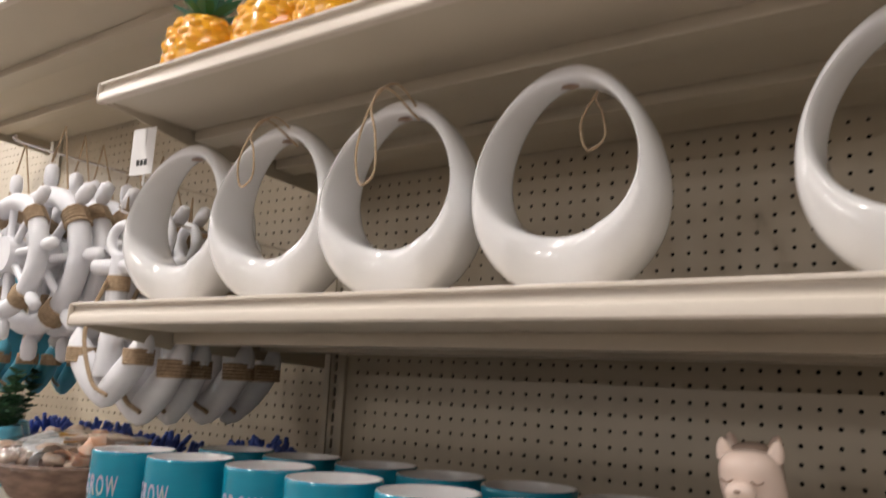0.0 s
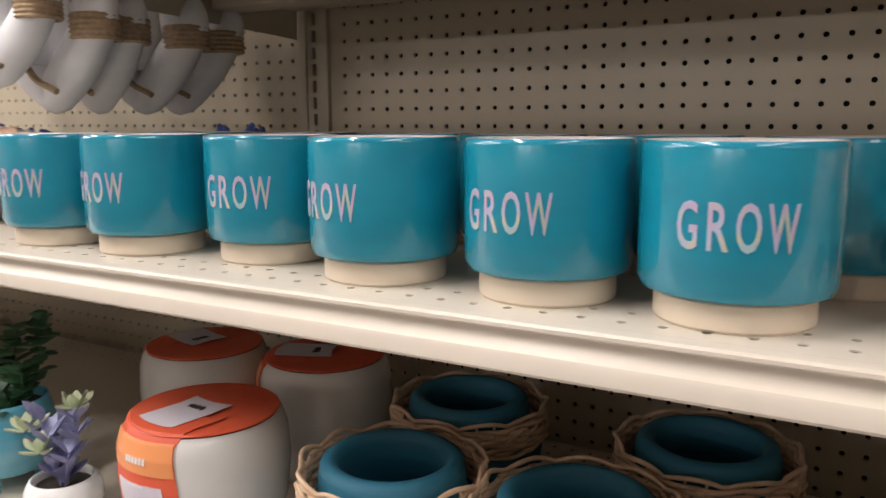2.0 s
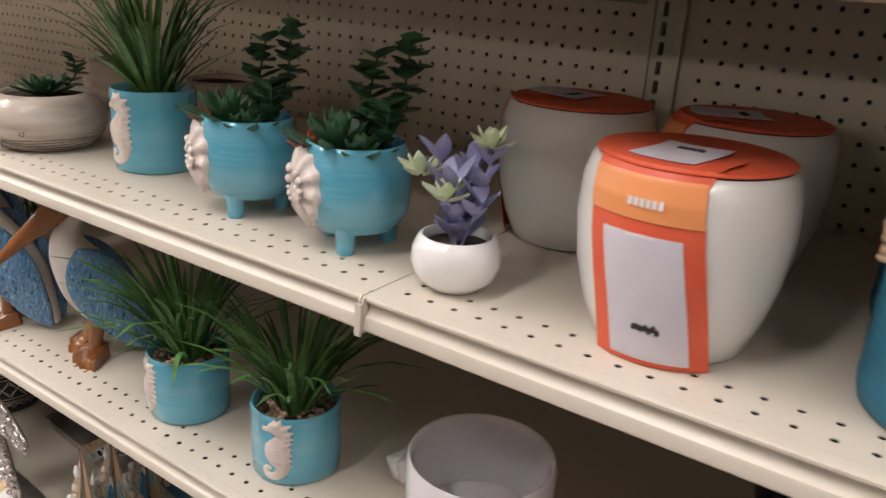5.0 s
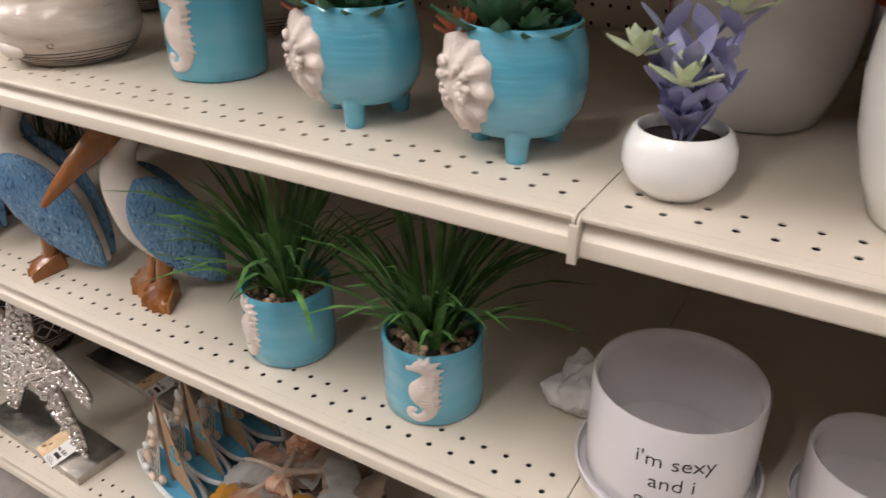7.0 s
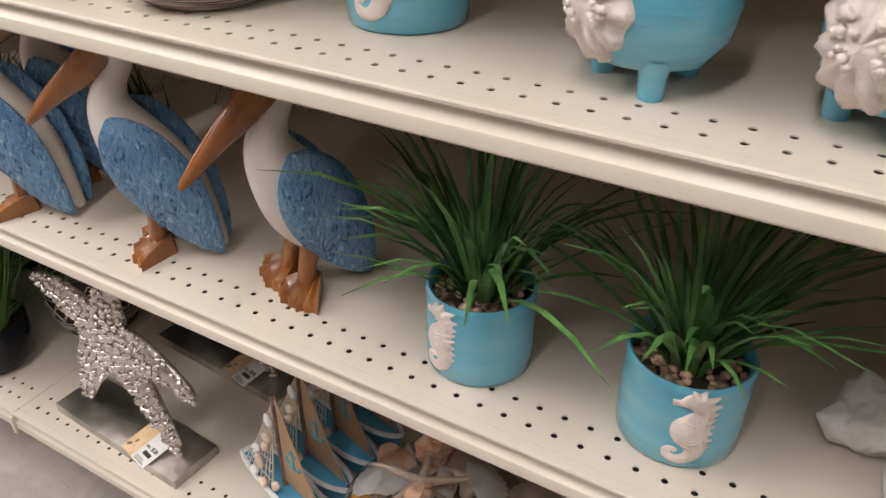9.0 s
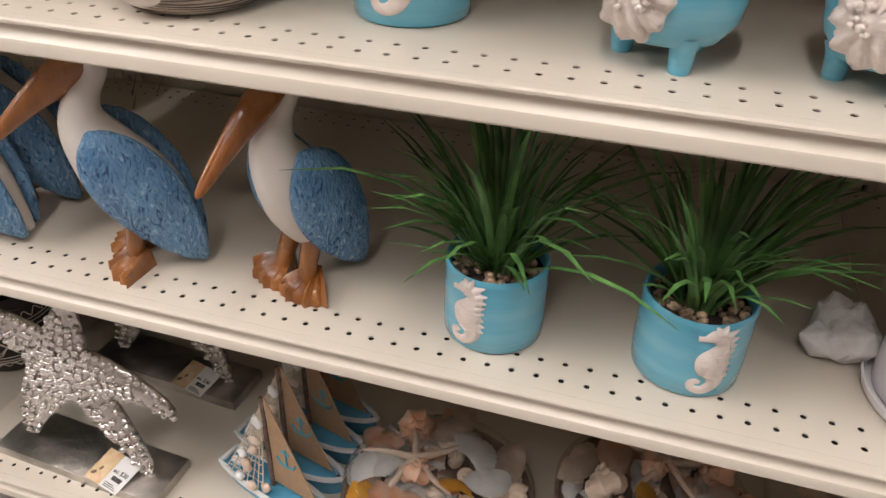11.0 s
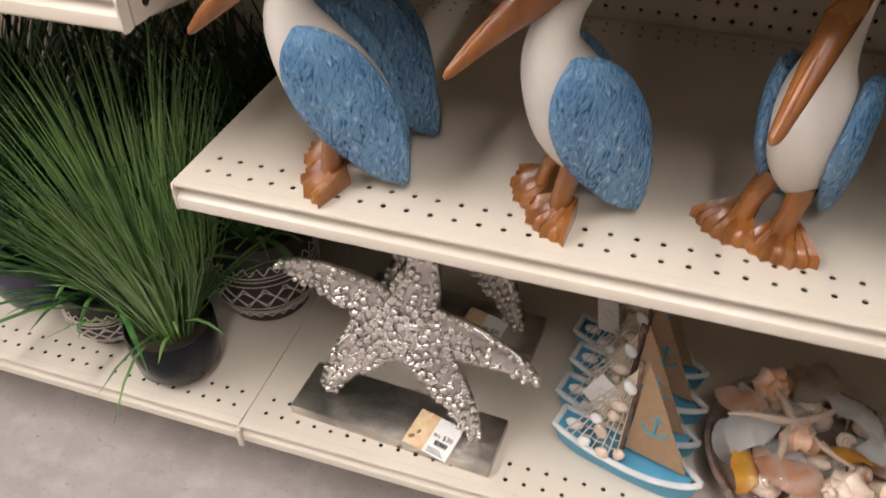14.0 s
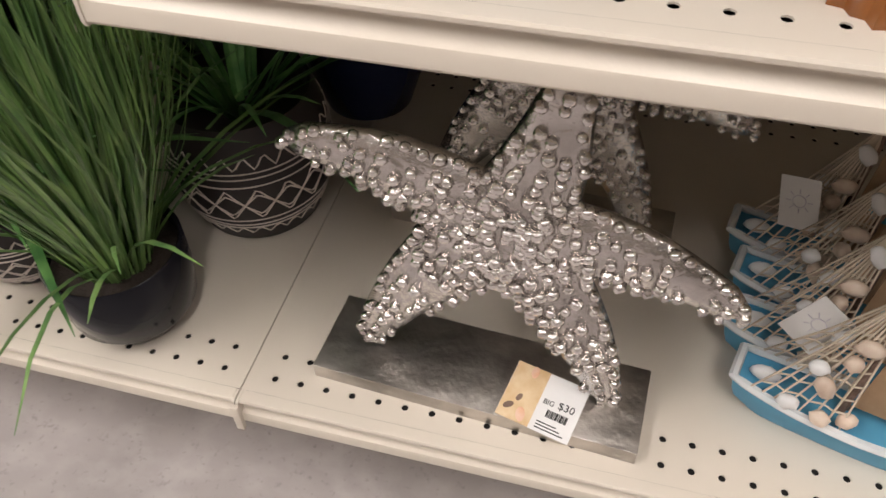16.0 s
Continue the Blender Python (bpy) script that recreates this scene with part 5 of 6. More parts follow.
# ---- white lettered pots and the quartz ----
def lettered_pot(x, y, z, radius, tall, lines, size, turn, saucer=True):
    root = thing("lettered_pot", "glossy white ceramic pot with thin black lettering" + (" on a saucer" if saucer else ""), "plant pot", "lettered white pots", pose(x, y, z))
    lift = 0.006 if saucer else 0.0
    if saucer:
        bm = lathe([(0, 0), (radius * 0.95, 0), (radius * 1.1, 0.006), (radius * 1.13, 0.016), (radius * 1.1, 0.0165), (radius * 1.06, 0.008), (0, 0.0058)], 48)
        part("saucer", bm, LILAC_WHITE, root)
    bm = lathe([(0, lift), (radius * 0.95, lift), (radius * 0.99, lift + 0.004), (radius, lift + 0.02), (radius, tall - 0.003), (radius - 0.002, tall), (radius - 0.0045, tall - 0.002), (radius - 0.006, tall - 0.012), (radius - 0.006, lift + 0.02), (0, lift + 0.015)], 56)
    part("pot_body", bm, LILAC_WHITE, root, smooth=60)
    for k, line in enumerate(lines):
        bm = words(line, size, 0.0002, 0.011 * size)
        for v in bm.verts:
            v.co.z += tall * 0.635 - k * size * 1.12
        wrap(bm, lambda q: radius + 0.0003, turn)
        part("lettering", bm, INK, root, "thin black words: %s" % line, 0)
    return root


lettered_pot(0.068, 0.118, LEVELS["L4"], 0.079, 0.115, ("i'm sexy", "and i", "grow it"), 0.0215, radians(16))
lettered_pot(0.242, 0.15, LEVELS["L4"], 0.06, 0.074, ("grow",), 0.02, radians(10))
bm = bmesh.new()
rng = random.Random(11)
for k in range(9):
    d = Vector((rng.uniform(-1, 1), rng.uniform(-0.7, 0.5), rng.uniform(0.2, 1))).normalized()
    side = d.cross(Vector((0, 0, 1))).normalized()
    up = side.cross(d)
    ln, r = rng.uniform(0.035, 0.062), rng.uniform(0.018, 0.028)
    loft(bm, [[d * q * ln + w * r * (math.cos(j * 1.047) * side + math.sin(j * 1.047) * up) + Vector((0, 0, 0.012)) for j in range(6)] for q, w in ((0, 1.0), (0.7, 0.8), (1.0, 0.08))])
for v in bm.verts:
    v.co.z = max(0, v.co.z)
quartz = part("quartz_crystal", bm, QUARTZ, None, "", 30, pose(-0.03, 0.165, LEVELS["L4"]))
knit = quartz.modifiers.new("knit", "REMESH")
knit.mode, knit.voxel_size = "VOXEL", 0.0025
tagged(quartz, "milky white rough quartz crystal cluster", "crystal")
root = thing("terracotta_pot", "dark red glazed pot with a black rim", "plant pot", "", pose(0.40, 0.24, LEVELS["L4"]))
part("pot_body", lathe([(0, 0), (0.055, 0), (0.06, 0.005), (0.078, 0.09), (0.08, 0.13), (0.076, 0.13), (0.07, 0.02), (0, 0.015)], 44), TERRA, root)
part("rim", lathe([(0.0805, 0.13), (0.086, 0.132), (0.086, 0.165), (0.08, 0.168), (0.075, 0.16), (0.075, 0.131)], 44), BLACK_GLAZE, root, "black glazed rim")


# ---- starfish on a metal plate ----
def star_sculpture():
    root = thing("starfish_sculpture", "hammered silver starfish sculpture on a tarnished metal base plate", "sculpture", "silver starfish")
    bm = bmesh.new()
    add_box(bm, -0.149, 0.149, -0.0435, 0.0435, 0.0, 0.018, 0.0012)
    part("base_plate", bm, PLATE, root, "tarnished cast metal plate", 25)
    bm = bmesh.new()
    centre = (0.013, 0.207)
    tips = [(-0.153, 0.256, 0.026), (0.05, 0.348, 0.008), (0.19, 0.178, -0.028), (0.115, 0.024, -0.016), (-0.108, 0.03, 0.016)]
    rng = random.Random(9)
    knobs = []
    for tx, tz, bend in tips:
        d = Vector((tx - centre[0], 0, tz - centre[1]))
        ln = d.length
        d.normalize()
        nrm = Vector((d.z, 0, -d.x))
        rings = []
        for k in range(15):
            t = k / 14
            mid = Vector((centre[0], 0, centre[1])) + d * ln * t + nrm * bend * math.sin(math.pi * t) * 0.65
            wide = 0.03 * (1 - t) ** 0.95 + 0.016 * (1 - 0.12 * t)
            if k == 14:
                wide *= 0.55
            thick = 0.017 * (1 - 0.4 * t) * (0.6 if k == 14 else 1)
            ring = []
            for j in range(14):
                a = 2 * math.pi * j / 14
                c = math.cos(a)
                s_ = math.sin(a)
                ring.append(mid + nrm * wide * c + Vector((0, -thick * (s_ if s_ > 0 else 0.5 * s_), 0)))
            rings.append(ring)
            rows = max(1, int(wide / 0.0115))
            for q in range(-rows, rows + 1):
                w = q / (rows + 0.35)
                h = thick * math.sqrt(max(0, 1 - w * w))
                if rng.random() < 0.9 and k > 0:
                    knobs.append((mid + nrm * wide * (w + rng.uniform(-0.06, 0.06)) + d * rng.uniform(-0.004, 0.004) + Vector((0, -h, 0)), rng.uniform(0.0046, 0.0066) * (1 - 0.2 * t), nrm * w * 0.8 + Vector((0, -1, 0))))
        loft(bm, rings)
    for k in range(26):
        a, r = rng.uniform(0, 6.28), 0.03 * math.sqrt(rng.random())
        knobs.append((Vector((centre[0] + r * math.cos(a), -0.018, centre[1] + r * math.sin(a))), rng.uniform(0.003, 0.005), Vector((0, -1, 0))))
    bmesh.ops.recalc_face_normals(bm, faces=bm.faces[:])
    beads = bmesh.new()
    for p, r, out in knobs:
        out.normalize()
        q = out.to_track_quat("Z", "Y").to_matrix()
        blob(beads, p + out * r * 0.15, (r * 1.02, r * 0.92, r * 1.1), q, 2, 0, 0.3, 100 * r)
    part("starfish", bm, SILVER_BODY, root, "bright hammered silver starfish", 80)
    part("knobbly_crust", beads, SILVER, root, "polished silver knobs", 80)["kind"] = "stuff"
    return root


def price_tag(parent):
    tag = part_sheet("price_tag", [(0.0, 0.0), (0.068, 0.0), (0.068, 0.054), (0.0, 0.054)], 0.0006, PAPER, parent, "printed price tag with a barcode")
    tag.matrix_basis = Matrix.Translation((0.024, -0.042, 0.0195)) @ Euler((radians(11), 0, radians(-10))).to_matrix().to_4x4()
    bm = bmesh.new()
    add_box(bm, 0.0003, 0.031, 0.0, 0.054, 0.0005, 0.0012)
    part("tag_picture", bm, TAN_PAPER, tag, "sandy beach print")
    for cx, cy, r in ((0.008, 0.012, 0.005), (0.021, 0.008, 0.007), (0.014, 0.022, 0.004), (0.018, 0.049, 0.006)):
        bm = bmesh.new()
        blob(bm, (cx, cy, 0.0012), (r, r * 0.6, 0.0004), Matrix.Rotation(cx * 90, 3, "Z"), 2)
        part("printed_shell", bm, SHELL_B if cx > 0.015 else BASKET, tag, "small printed shell")
    bm = bmesh.new()
    for k in range(14):
        add_box(bm, 0.041 + k * 0.0014, 0.0418 + k * 0.0014 + 0.0004 * (k % 3 == 0), 0.015, 0.022, 0.0005, 0.0011)
    for k in range(3):
        add_box(bm, 0.036, 0.062 - 0.004 * k, 0.003 + k * 0.0028, 0.004 + k * 0.0028, 0.0005, 0.0011)
    part("barcode", bm, INK, tag, "printed black bars")
    for text, x, size in (("BIG", 0.0395, 0.0066), ("$30", 0.0555, 0.0098)):
        bm = words(text, size, 0.0003)
        for v in bm.verts:
            v.co = Vector((v.co.x + x, v.co.z + 0.026, 0.0009 - v.co.y))
        part("price", bm, INK, tag, "printed word %s" % text, 0)
    return tag


def part_sheet(name, outline, thick, mat, parent, label=""):
    bm = bmesh.new()
    loft(bm, [[Vector((x, y, z)) for x, y in outline] for z in (0.0, thick)])
    bmesh.ops.recalc_face_normals(bm, faces=bm.faces[:])
    return part(name, bm, mat, parent, label, 0)


star = star_sculpture()
price_tag(star)
star.matrix_basis = pose(-1.005, 0.073, LEVELS["L5"], 0, 0, -3.4)
put(star, -0.995, 0.286, LEVELS["L5"], -4)


# ---- sail boats ----
def sail_boat():
    root = thing("sail_boat", "small blue wooden sailing boat with kraft sail, net and shells", "model boat", "model sailing boats")
    hull, rim = [], []
    for k in range(21):
        t = -1 + 2 * k / 20
        w = 0.0245 * ((1 - abs(t) ** 2.3) ** 0.75 if t > -0.2 else (1 - 0.32 * ((-0.2 - t) / 0.8) ** 2.0) * (1 - 0.01) ** 0.75) + 0.0012
        x, sheer = 0.098 * t, 0.036 + 0.008 * t * t
        keel = 0.0 + 0.012 * max(0, abs(t) - 0.75) * 4
        hull.append([Vector((x * 0.93, -w * 0.55, keel)), Vector((x * 0.97, -w * 0.86, (keel + sheer) / 2)), Vector((x, -w, sheer)), Vector((x, w, sheer)), Vector((x * 0.97, w * 0.86, (keel + sheer) / 2)), Vector((x * 0.93, w * 0.55, keel))])
        rim.append((x, w, sheer))
    bm = bmesh.new()
    loft(bm, hull)
    bmesh.ops.recalc_face_normals(bm, faces=bm.faces[:])
    part("hull", bm, BOAT_BLUE, root, smooth=40)
    bm = bmesh.new()
    tube(bm, [(x, w, z + 0.003) for x, w, z in rim] + [(x, -w, z + 0.003) for x, w, z in rim[::-1]], 0.0042, 6, closed=True)
    part("gunwale", bm, BOAT_WHITE, root, "white painted rim")
    bm = bmesh.new()
    tube(bm, [(-0.01, 0, 0.03), (-0.008, 0, 0.215)], [0.004, 0.003], 8)
    part("mast", bm, BASKET, root, "thin wooden mast wound with twine")
    sail = part_sheet("sail", [(0.0, 0.0), (0.082, 0.0), (0.004, 0.17)], 0.0012, KRAFT, root, "tan kraft paper sail with an anchor print")
    sail.matrix_basis = pose(-0.004, 0.0, 0.05, 90, 0, 0)
    bm = bmesh.new()
    tube(bm, [(0.03, 0.05, 0.0018), (0.03, 0.085, 0.0018)], 0.0018, 5)
    tube(bm, [(0.013, 0.062, 0.0018), (0.018, 0.052, 0.0018), (0.03, 0.049, 0.0018), (0.042, 0.052, 0.0018), (0.047, 0.062, 0.0018)], 0.0018, 5)
    tube(bm, [(0.022, 0.077, 0.0018), (0.038, 0.077, 0.0018)], 0.0015, 5)
    part("anchor_print", bm, HANG_TEAL, sail, "blue printed anchor")
    bm = bmesh.new()
    top = Vector((-0.01, 0, 0.2))
    for s in (-1, 1):
        for k in range(8):
            a = Vector((-0.085 + 0.011 * k, s * 0.022, 0.042))
            tube(bm, [a, a + (top - a) * 0.5 + Vector((0, 0, -0.006)), top], 0.001, 4)
        for k in range(1, 9):
            f = k / 9
            pts = []
            for j in range(8):
                a = Vector((-0.085 + 0.011 * j, s * 0.022, 0.042))
                pts.append(a + (top - a) * (f + 0.02 * (j % 2)) + Vector((0, 0, -0.006 * math.sin(math.pi * f))))
            tube(bm, pts, 0.001, 4)
    part("fishing_net", bm, NET, root, "draped cream fishing net")
    for k, (x, y, z) in enumerate(((-0.075, -0.004, 0.05), (-0.034, -0.022, 0.085), (-0.035, 0.015, 0.11), (-0.02, -0.012, 0.135), (-0.014, -0.008, 0.17), (-0.006, -0.018, 0.05), (-0.052, -0.024, 0.052), (-0.026, -0.026, 0.05), (-0.044, -0.018, 0.1), (-0.024, -0.014, 0.115))):
        bm = bmesh.new()
        blob(bm, (x, y, z), (0.013 - 0.0006 * k, 0.006, 0.008), Matrix.Rotation(k, 3, "Y"), 2, 0, 0.3, k)
        part("seashell", bm, SHELL_A if k % 2 else SHELL_C, root, smooth=70)
    for k, x in enumerate((0.088, -0.006)):
        bm = bmesh.new()
        blob(bm, (x, 0, 0.045), (0.003, 0.003, 0.004), None, 1)
        part("peg", bm, LINE_DARK, root)
    bm = bmesh.new()
    tube(bm, [(0.088, 0, 0.047), (0.04, 0, 0.12), (-0.008, 0, 0.212)], 0.0006, 4)
    part("rigging", bm, NET, root)
    return root


def hang_tag(parent, tilt):
    tag = part_sheet("hang_tag", [(0, 0), (0.036, 0), (0.036, 0.052), (0, 0.052)], 0.0008, PAPER, parent, "white paper hang tag with a faint sun print")
    tag.matrix_basis = pose(-0.06, -0.031, 0.085, 80, tilt, -14)
    bm = bmesh.new()
    tube(bm, [(0.018 + 0.006 * math.cos(a), 0.028 + 0.006 * math.sin(a), 0.0009) for a in np.linspace(0, 2 * math.pi, 17)[:-1]], 0.0004, 4, closed=True)
    for k in range(8):
        a = math.pi * k / 4
        tube(bm, [(0.018 + r * math.cos(a), 0.028 + r * math.sin(a), 0.0009) for r in (0.0075, 0.012)], 0.0004, 4)
    part("sun_print", bm, LILAC, tag, "faint grey printed sun")


boat = sail_boat()
boat.matrix_basis = pose(-0.690, 0.090, LEVELS["L5"], 0, 0, -15.5)
for x, y, turn, tilt in ((-0.697, 0.15, -14, 24), (-0.69, 0.211, -15, 0), (-0.694, 0.272, -13, -18)):
    other_boat = put(boat, x, y, LEVELS["L5"], turn)
    if tilt:
        hang_tag(other_boat, tilt)


# ---- grass and patterned pots on the far base deck ----
def black_grass_pot(x, y):
    root = thing("grass_pot", "tall green artificial grass in a glossy black pot", "potted plant", "", pose(x, y, LEVELS["L5"]))
    bm = lathe([(0, 0), (0.04, 0), (0.046, 0.003), (0.0605, 0.025), (0.0645, 0.06), (0.0645, 0.096), (0.0625, 0.098), (0.06, 0.096), (0.0595, 0.08), (0, 0.078)], 48)
    part("pot_body", bm, BLACK_GLAZE, root, smooth=60)
    part("soil", lathe([(0, 0.084), (0.0597, 0.082), (0.0597, 0.079)], 24), SOIL, root)
    bm = bmesh.new()
    blades(bm, 420, 0, 0.44, 0.42, 0.0042, 0.036, 0.08, 77, 0.16, 0, 0.595)
    for v in bm.verts:
        if v.co.x > 0.09:
            v.co.x = 0.09 + (v.co.x - 0.09) * 0.22
    blades(bm, 26, 0, 0.22, 1.0, 0.008, 0.036, 0.085, 78, 0.7, 0, 0.6)
    part("grass", bm, GRASS, root, "tall fine green grass blades", 0)["kind"] = "stuff"
    return root


black_grass_pot(-1.355, 0.07)


def patterned_pot(x, y, radius, tall, seed, leafy):
    root = thing("patterned_pot", "dark brown stoneware pot with incised cream diamond pattern and leafy grass", "potted plant", "patterned pots", pose(x, y, LEVELS["L5"], 0, 0, seed * 20))
    prof = [(0, 0), (radius * 0.6, 0), (radius * 0.75, 0.004), (radius * 0.93, tall * 0.3), (radius, tall * 0.55), (radius * 0.95, tall * 0.8), (radius * 0.84, tall), (radius * 0.8, tall), (radius * 0.78, tall * 0.85), (0, tall * 0.83)]
    part("pot_body", lathe(prof, 48), PATTERN, root, smooth=70)
    rad = profile_radius(prof[1:7])

    def ring_line(fn, name="incised_band", n=128):
        b = bmesh.new()
        pts = []
        for k in range(n):
            a = 2 * math.pi * k / n
            z = fn(a)
            r = rad(z) + 0.0003
            pts.append((r * math.cos(a), r * math.sin(a), z))
        tube(b, pts, 0.001, 4, closed=True)
        part(name, b, PATTERN_LINE, root)

    def zigzag(a, times):
        t = (a * times / (2 * math.pi)) % 1
        return abs(2 * t - 1)

    for z in (0.2, 0.24, 0.3, 0.62, 0.68, 0.72):
        ring_line(lambda a, z=z: z * tall)
    ring_line(lambda a: tall * (0.32 + 0.28 * zigzag(a, 9)))
    ring_line(lambda a: tall * (0.6 - 0.28 * zigzag(a, 9)))
    ring_line(lambda a: tall * (0.36 + 0.2 * zigzag(a, 9)))
    ring_line(lambda a: tall * (0.56 - 0.2 * zigzag(a, 9)))
    ring_line(lambda a: tall * (0.12 + 0.08 * zigzag(a, 26)))
    ring_line(lambda a: tall * (0.74 + 0.1 * zigzag(a, 26)))
    bm = bmesh.new()
    blades(bm, 70 if leafy else 40, 0, 0.24, 0.95, 0.013, 0.03, tall * 0.84, seed, 0.55, 0, 0.36)
    part("leaves", bm, GRASS_MID, root, "broad arching dark green leaves", 0)["kind"] = "stuff"
    return root


patterned_pot(-1.30, 0.25, 0.09, 0.158, 3, False)
patterned_pot(-1.505, 0.118, 0.07, 0.09, 5, True)
# Rear pots and dense, darkened leaves are added to keep this bay's back dark.
for x, y in ((-1.675, 0.145), (-1.62, 0.3), (-1.42, 0.42), (-1.85, 0.33), (-1.24, 0.46)):
    root = thing("navy_pot", "navy glazed pot with arching green leaves", "potted plant", "navy pots", pose(x, y, LEVELS["L5"]))
    part("pot_body", lathe([(0, 0), (0.05, 0), (0.056, 0.004), (0.074, 0.06), (0.078, 0.11), (0.074, 0.112), (0.072, 0.1), (0, 0.095)], 44), NAVY_GLAZE, root)
    bm = bmesh.new()
    blades(bm, 240, 0, 0.42, 0.75, 0.011, 0.05, 0.095, int(x * -100), 0.35, 0, 0.57)
    part("leaves", bm, GRASS_DARK, root, "arching dark green leaves", 0)["kind"] = "stuff"
root = thing("wire_basket", "black wire basket corner on the cream shelf", "basket", "", pose(-1.62, 0.24, C_LEVEL))
for k in range(4):
    bm = bmesh.new()
    z = 0.006 + 0.035 * k
    pts = smooth_path([(0.12, -0.06, z), (0.165, -0.055, z), (0.175, -0.02, z), (0.175, 0.1, z), (0.14, 0.16, z), (-0.14, 0.16, z), (-0.175, 0.1, z), (-0.175, -0.02, z), (-0.16, -0.055, z), (-0.12, -0.06, z), (0.12, -0.06, z)], 4)
    tube(bm, pts, 0.0055 if k in (0, 3) else 0.003, 8)
    part("wire_ring", bm, BLACK_METAL, root)
for x, y in ((0.175, 0.0), (0.175, 0.08), (0.1, -0.06), (0.0, -0.06), (-0.1, -0.06), (-0.175, 0.05), (0.08, 0.16), (-0.08, 0.16)):
    bm = bmesh.new()
    tube(bm, [(x, y, 0.004), (x, y, 0.112)], 0.0028, 6)
    part("wire_upright", bm, BLACK_METAL, root)


# ---- hooks with ship wheels and anchors ----
def peg_hook(x, z, reach):
    bm = bmesh.new()
    tube(bm, smooth_path([(x, BACK - 0.002, z + 0.012), (x, BACK - 0.012, z), (x, BACK - 0.06, z), (x, BACK - reach * 0.5, z), (x, BACK - reach + 0.02, z + 0.002), (x, BACK - reach, z + 0.014)], 4), 0.0028, 8)
    add_box(bm, x - 0.016, x + 0.016, BACK - 0.003, BACK - 0.0005, z - 0.014, z + 0.03, 0.001)
    return tagged(part("peg_hook", bm, SILVER), "straight chromed peg hook in the pegboard", "hook", "peg hooks", "structure")


def ship_wheel(mat, label):
    root = thing("ship_wheel", label, "ship wheel", "hanging ship wheels")
    bm = bmesh.new()
    tube(bm, [(0.082 * math.cos(a), 0, 0.082 * math.sin(a)) for a in np.linspace(0, 2 * math.pi, 41)[:-1]], 0.0135, 10, closed=True)
    part("wheel_rim", bm, mat, root, smooth=70)
    bm = bmesh.new()
    tube(bm, [(0, -0.013, 0), (0, 0.013, 0)], 0.027, 20)
    part("hub", bm, mat, root)
    for k in range(8):
        a = math.pi * k / 4 + 0.1
        bm = bmesh.new()
        tube(bm, [(r * math.cos(a), 0, r * math.sin(a)) for r in (0.02, 0.05, 0.082, 0.095, 0.1, 0.11, 0.122, 0.126)], [0.006, 0.0055, 0.006, 0.005, 0.0085, 0.0095, 0.0085, 0.004], 8)
        part("spoke", bm, mat, root, smooth=70)
    for k in range(4):
        a0 = math.pi / 2 * k + 0.6
        bm = bmesh.new()
        for j in range(5):
            a = a0 + 0.055 * j
            c, d = Vector((0.082 * math.cos(a), 0, 0.082 * math.sin(a))), Vector((math.cos(a), 0, math.sin(a)))
            tube(bm, [c + 0.0148 * (math.cos(q) * d + math.sin(q) * Vector((0, 1, 0))) for q in np.linspace(0, 2 * math.pi, 13)[:-1]], 0.0024, 5, closed=True)
        part("rope_wrap", bm, ROPE, root, "wound jute rope")
    bm = bmesh.new()
    tube(bm, [(-0.03, 0, 0.092), (0, 0, 0.175), (0.03, 0, 0.092)], 0.0014, 5)
    part("hanging_cord", bm, ROPE, root)
    return root


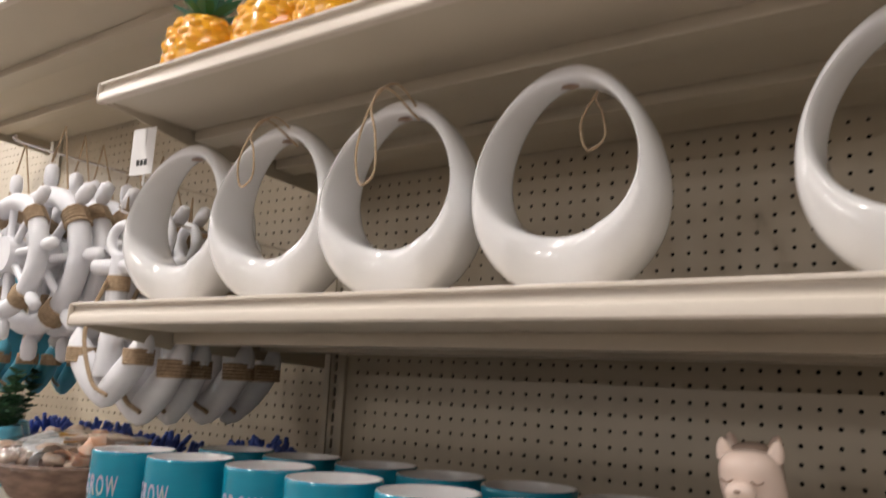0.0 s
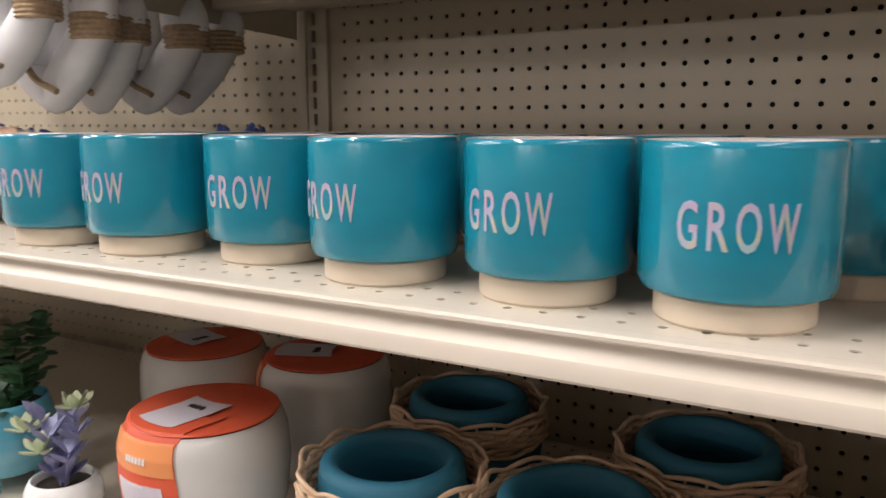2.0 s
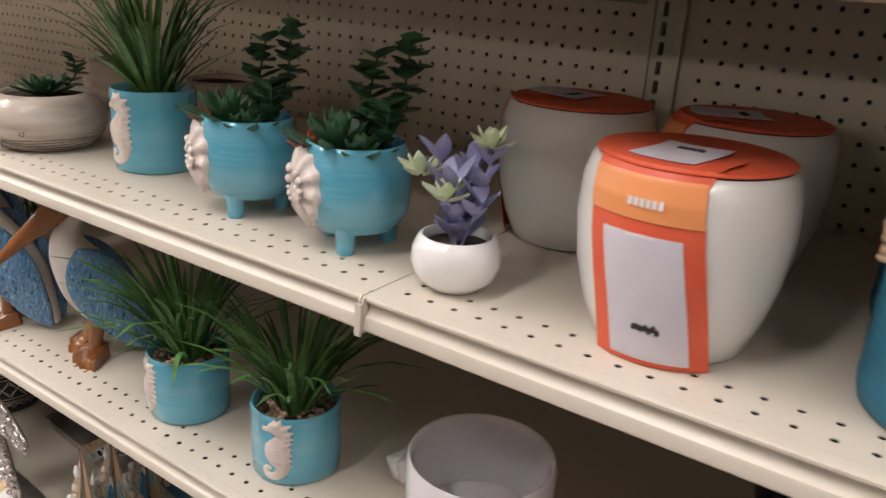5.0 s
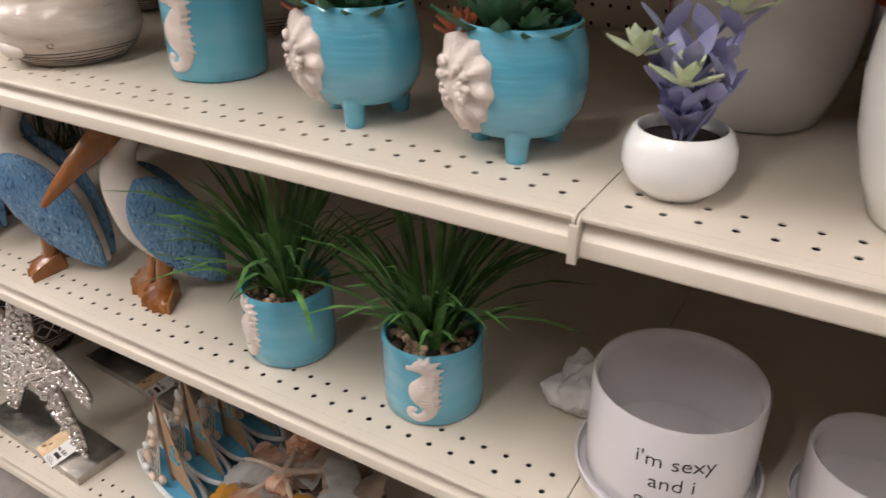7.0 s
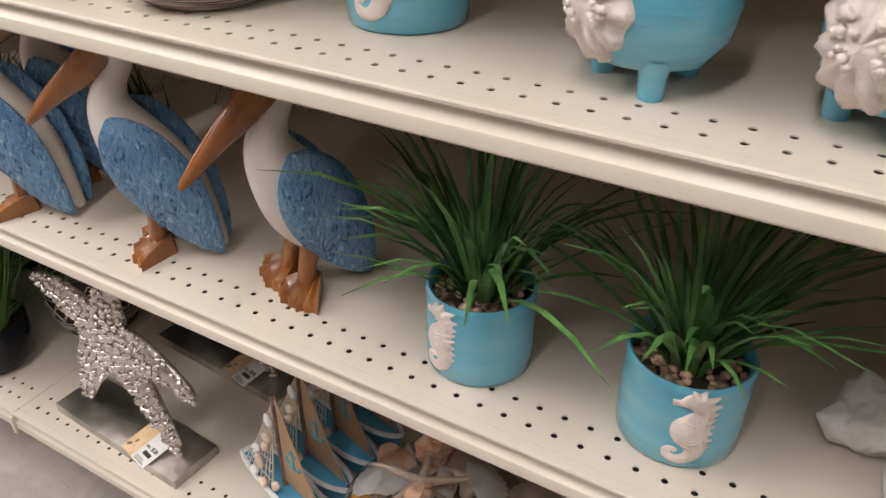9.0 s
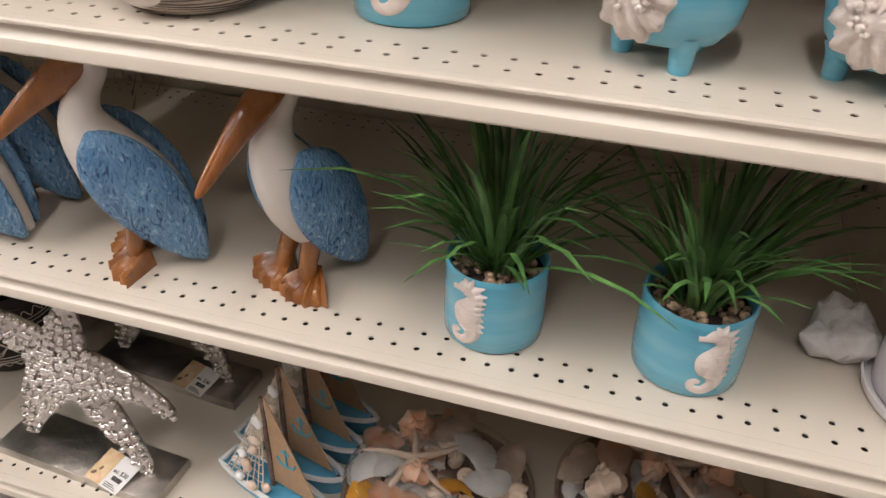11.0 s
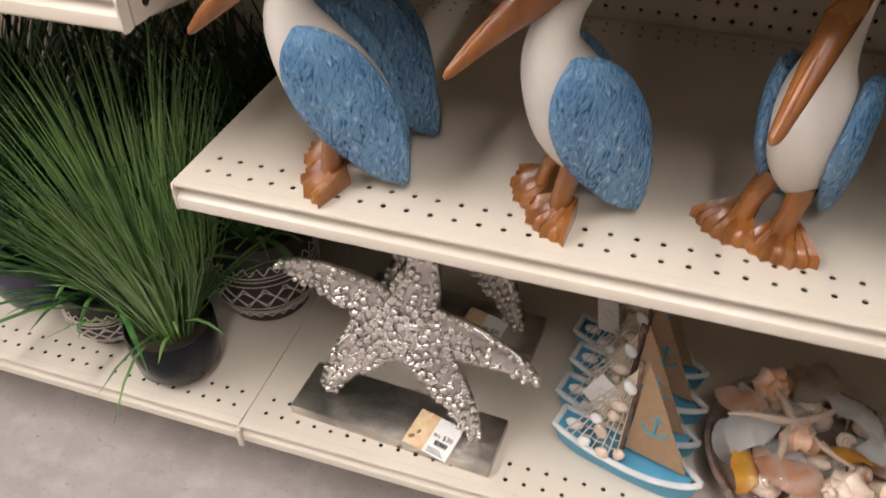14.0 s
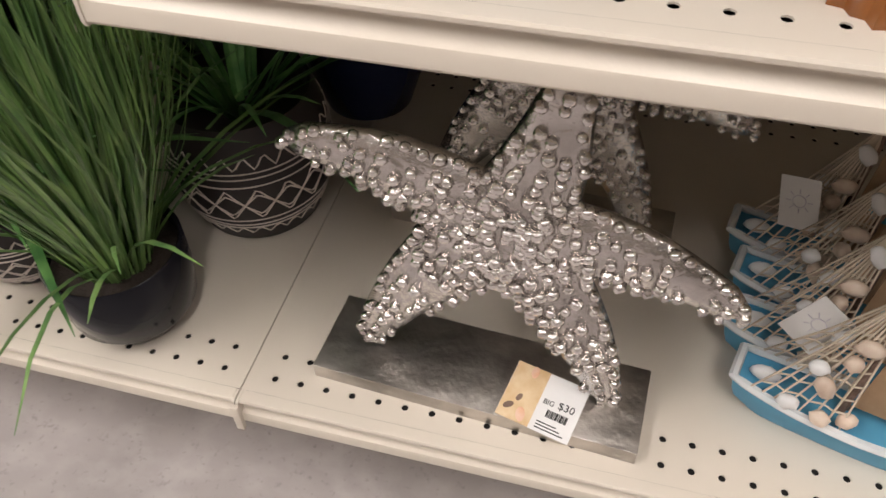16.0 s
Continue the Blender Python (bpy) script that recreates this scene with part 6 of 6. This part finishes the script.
def anchor(mat, label):
    root = thing("anchor_ornament", label, "anchor", "hanging anchors")
    bm = bmesh.new()
    tube(bm, [(0, 0, -0.115), (0, 0, -0.05), (0, 0, 0.06)], [0.02, 0.016, 0.014], 10)
    part("shank", bm, mat, root, smooth=70)
    bm = bmesh.new()
    path = smooth_path([(-0.07, 0, -0.045, 0.004), (-0.066, 0, -0.07, 0.018), (-0.04, 0, -0.105, 0.022), (-0.012, 0, -0.131, 0.021), (0, 0, -0.142, 0.017), (0.012, 0, -0.131, 0.021), (0.04, 0, -0.105, 0.022), (0.066, 0, -0.07, 0.018), (0.07, 0, -0.045, 0.004)], 4)
    tube(bm, [p[:3] for p in path], [max(0.003, p[3]) for p in path], 10)
    for v in bm.verts:
        v.co.y *= 0.8
    part("crescent", bm, mat, root, smooth=70)
    bm = bmesh.new()
    tube(bm, [(-0.055, 0, 0.045), (-0.05, 0, 0.045), (0.05, 0, 0.045), (0.055, 0, 0.045)], [0.006, 0.012, 0.012, 0.006], 10)
    part("stock", bm, mat, root, smooth=70)
    bm = bmesh.new()
    tube(bm, [(0.024 * math.cos(a), 0, 0.084 + 0.024 * math.sin(a)) for a in np.linspace(0, 2 * math.pi, 25)[:-1]], 0.0075, 8, closed=True)
    part("ring", bm, mat, root, smooth=70)
    for cx, cz, r in ((0, 0.02, 0.0165), (-0.058, -0.084, 0.0215), (0.058, -0.084, 0.0215)):
        bm = bmesh.new()
        for j in range(5):
            tube(bm, [(cx + r * math.cos(q), r * 0.85 * math.sin(q), cz - 0.01 + 0.0045 * j) for q in np.linspace(0, 2 * math.pi, 17)[:-1]], 0.0025, 5, closed=True)
        part("rope_wrap", bm, ROPE, root, "wound jute rope")
    bm = bmesh.new()
    tube(bm, smooth_path([(0.0, -0.02, 0.02), (-0.03, -0.022, -0.05), (0.0, -0.026, -0.12), (0.03, -0.022, -0.14)], 5), 0.003, 6)
    part("rope", bm, ROPE, root, "jute rope draped over the anchor")
    bm = bmesh.new()
    tube(bm, [(-0.004, 0, 0.105), (0, 0, 0.15), (0.004, 0, 0.105)], 0.0014, 5)
    part("hanging_cord", bm, ROPE, root)
    return root


peg_hook(-0.325, 1.862, 0.52)
wheel = ship_wheel(HANG_WHITE, "whitewashed wooden ship wheel wound with jute, hanging on a hook")
for k in range(7):
    m = pose(-0.325 + 0.004 * (k % 3), 0.055 + 0.055 * k, 1.652, 0, 0, 4 * math.sin(2.3 * k)) @ pose(0, 0, 0, 0, 5 * math.sin(1.7 * k), 0) @ Matrix.Scale(1.22, 4)
    if k == 0:
        wheel.matrix_basis = m
    else:
        copy_thing(wheel, m)
peg_hook(-0.055, 1.717, 0.46)
white_anchor = anchor(HANG_WHITE, "whitewashed wooden anchor wound with jute, hanging on a hook")
for k in range(5):
    m = pose(-0.075 + 0.006 * (k % 2), (0.12, 0.185, 0.25, 0.32, 0.385)[k], 1.577, 0, 0, 10 * math.sin(1.9 * k + 1)) @ Matrix.Scale(1.16, 4)
    if k == 0:
        white_anchor.matrix_basis = m
    else:
        copy_thing(white_anchor, m)
peg_hook(-0.56, 1.70, 0.5)
teal_anchor = anchor(HANG_TEAL, "teal painted wooden anchor wound with jute, hanging on a hook")
for k in range(5):
    m = pose(-0.56, 0.08 + 0.06 * k, 1.555, 0, 0, 8 * math.sin(1.3 * k))
    if k == 0:
        teal_anchor.matrix_basis = m
    else:
        copy_thing(teal_anchor, m)
root = thing("price_sign", "white paper price card clipped to a hook end", "sign", "", pose(0.006, 0.085, 1.822))
card = part_sheet("card", [(-0.027, 0), (0.027, 0), (0.027, 0.08), (-0.027, 0.08)], 0.0008, PAPER, root, "white price card")
card.matrix_basis = pose(0, 0, -0.05, 90, 0, 6)
bm = bmesh.new()
for k in range(3):
    add_box(bm, -0.012 + 0.009 * k, -0.005 + 0.009 * k, 0.016, 0.026, 0.0009, 0.0013)
part("print_bars", bm, INK, card, "dark printed figures")
bm = bmesh.new()
add_box(bm, -0.006, 0.006, -0.001, 0.004, 0.0, 0.028, 0.0008)
tube(bm, [(0, 0.004, -0.062), (0, 0.02, -0.066)], 0.002, 6)
tube(bm, [(0, 0.006, 0.02), (0, 0.006, -0.066)], 0.0018, 6)
part("clip", bm, PAPER, root)
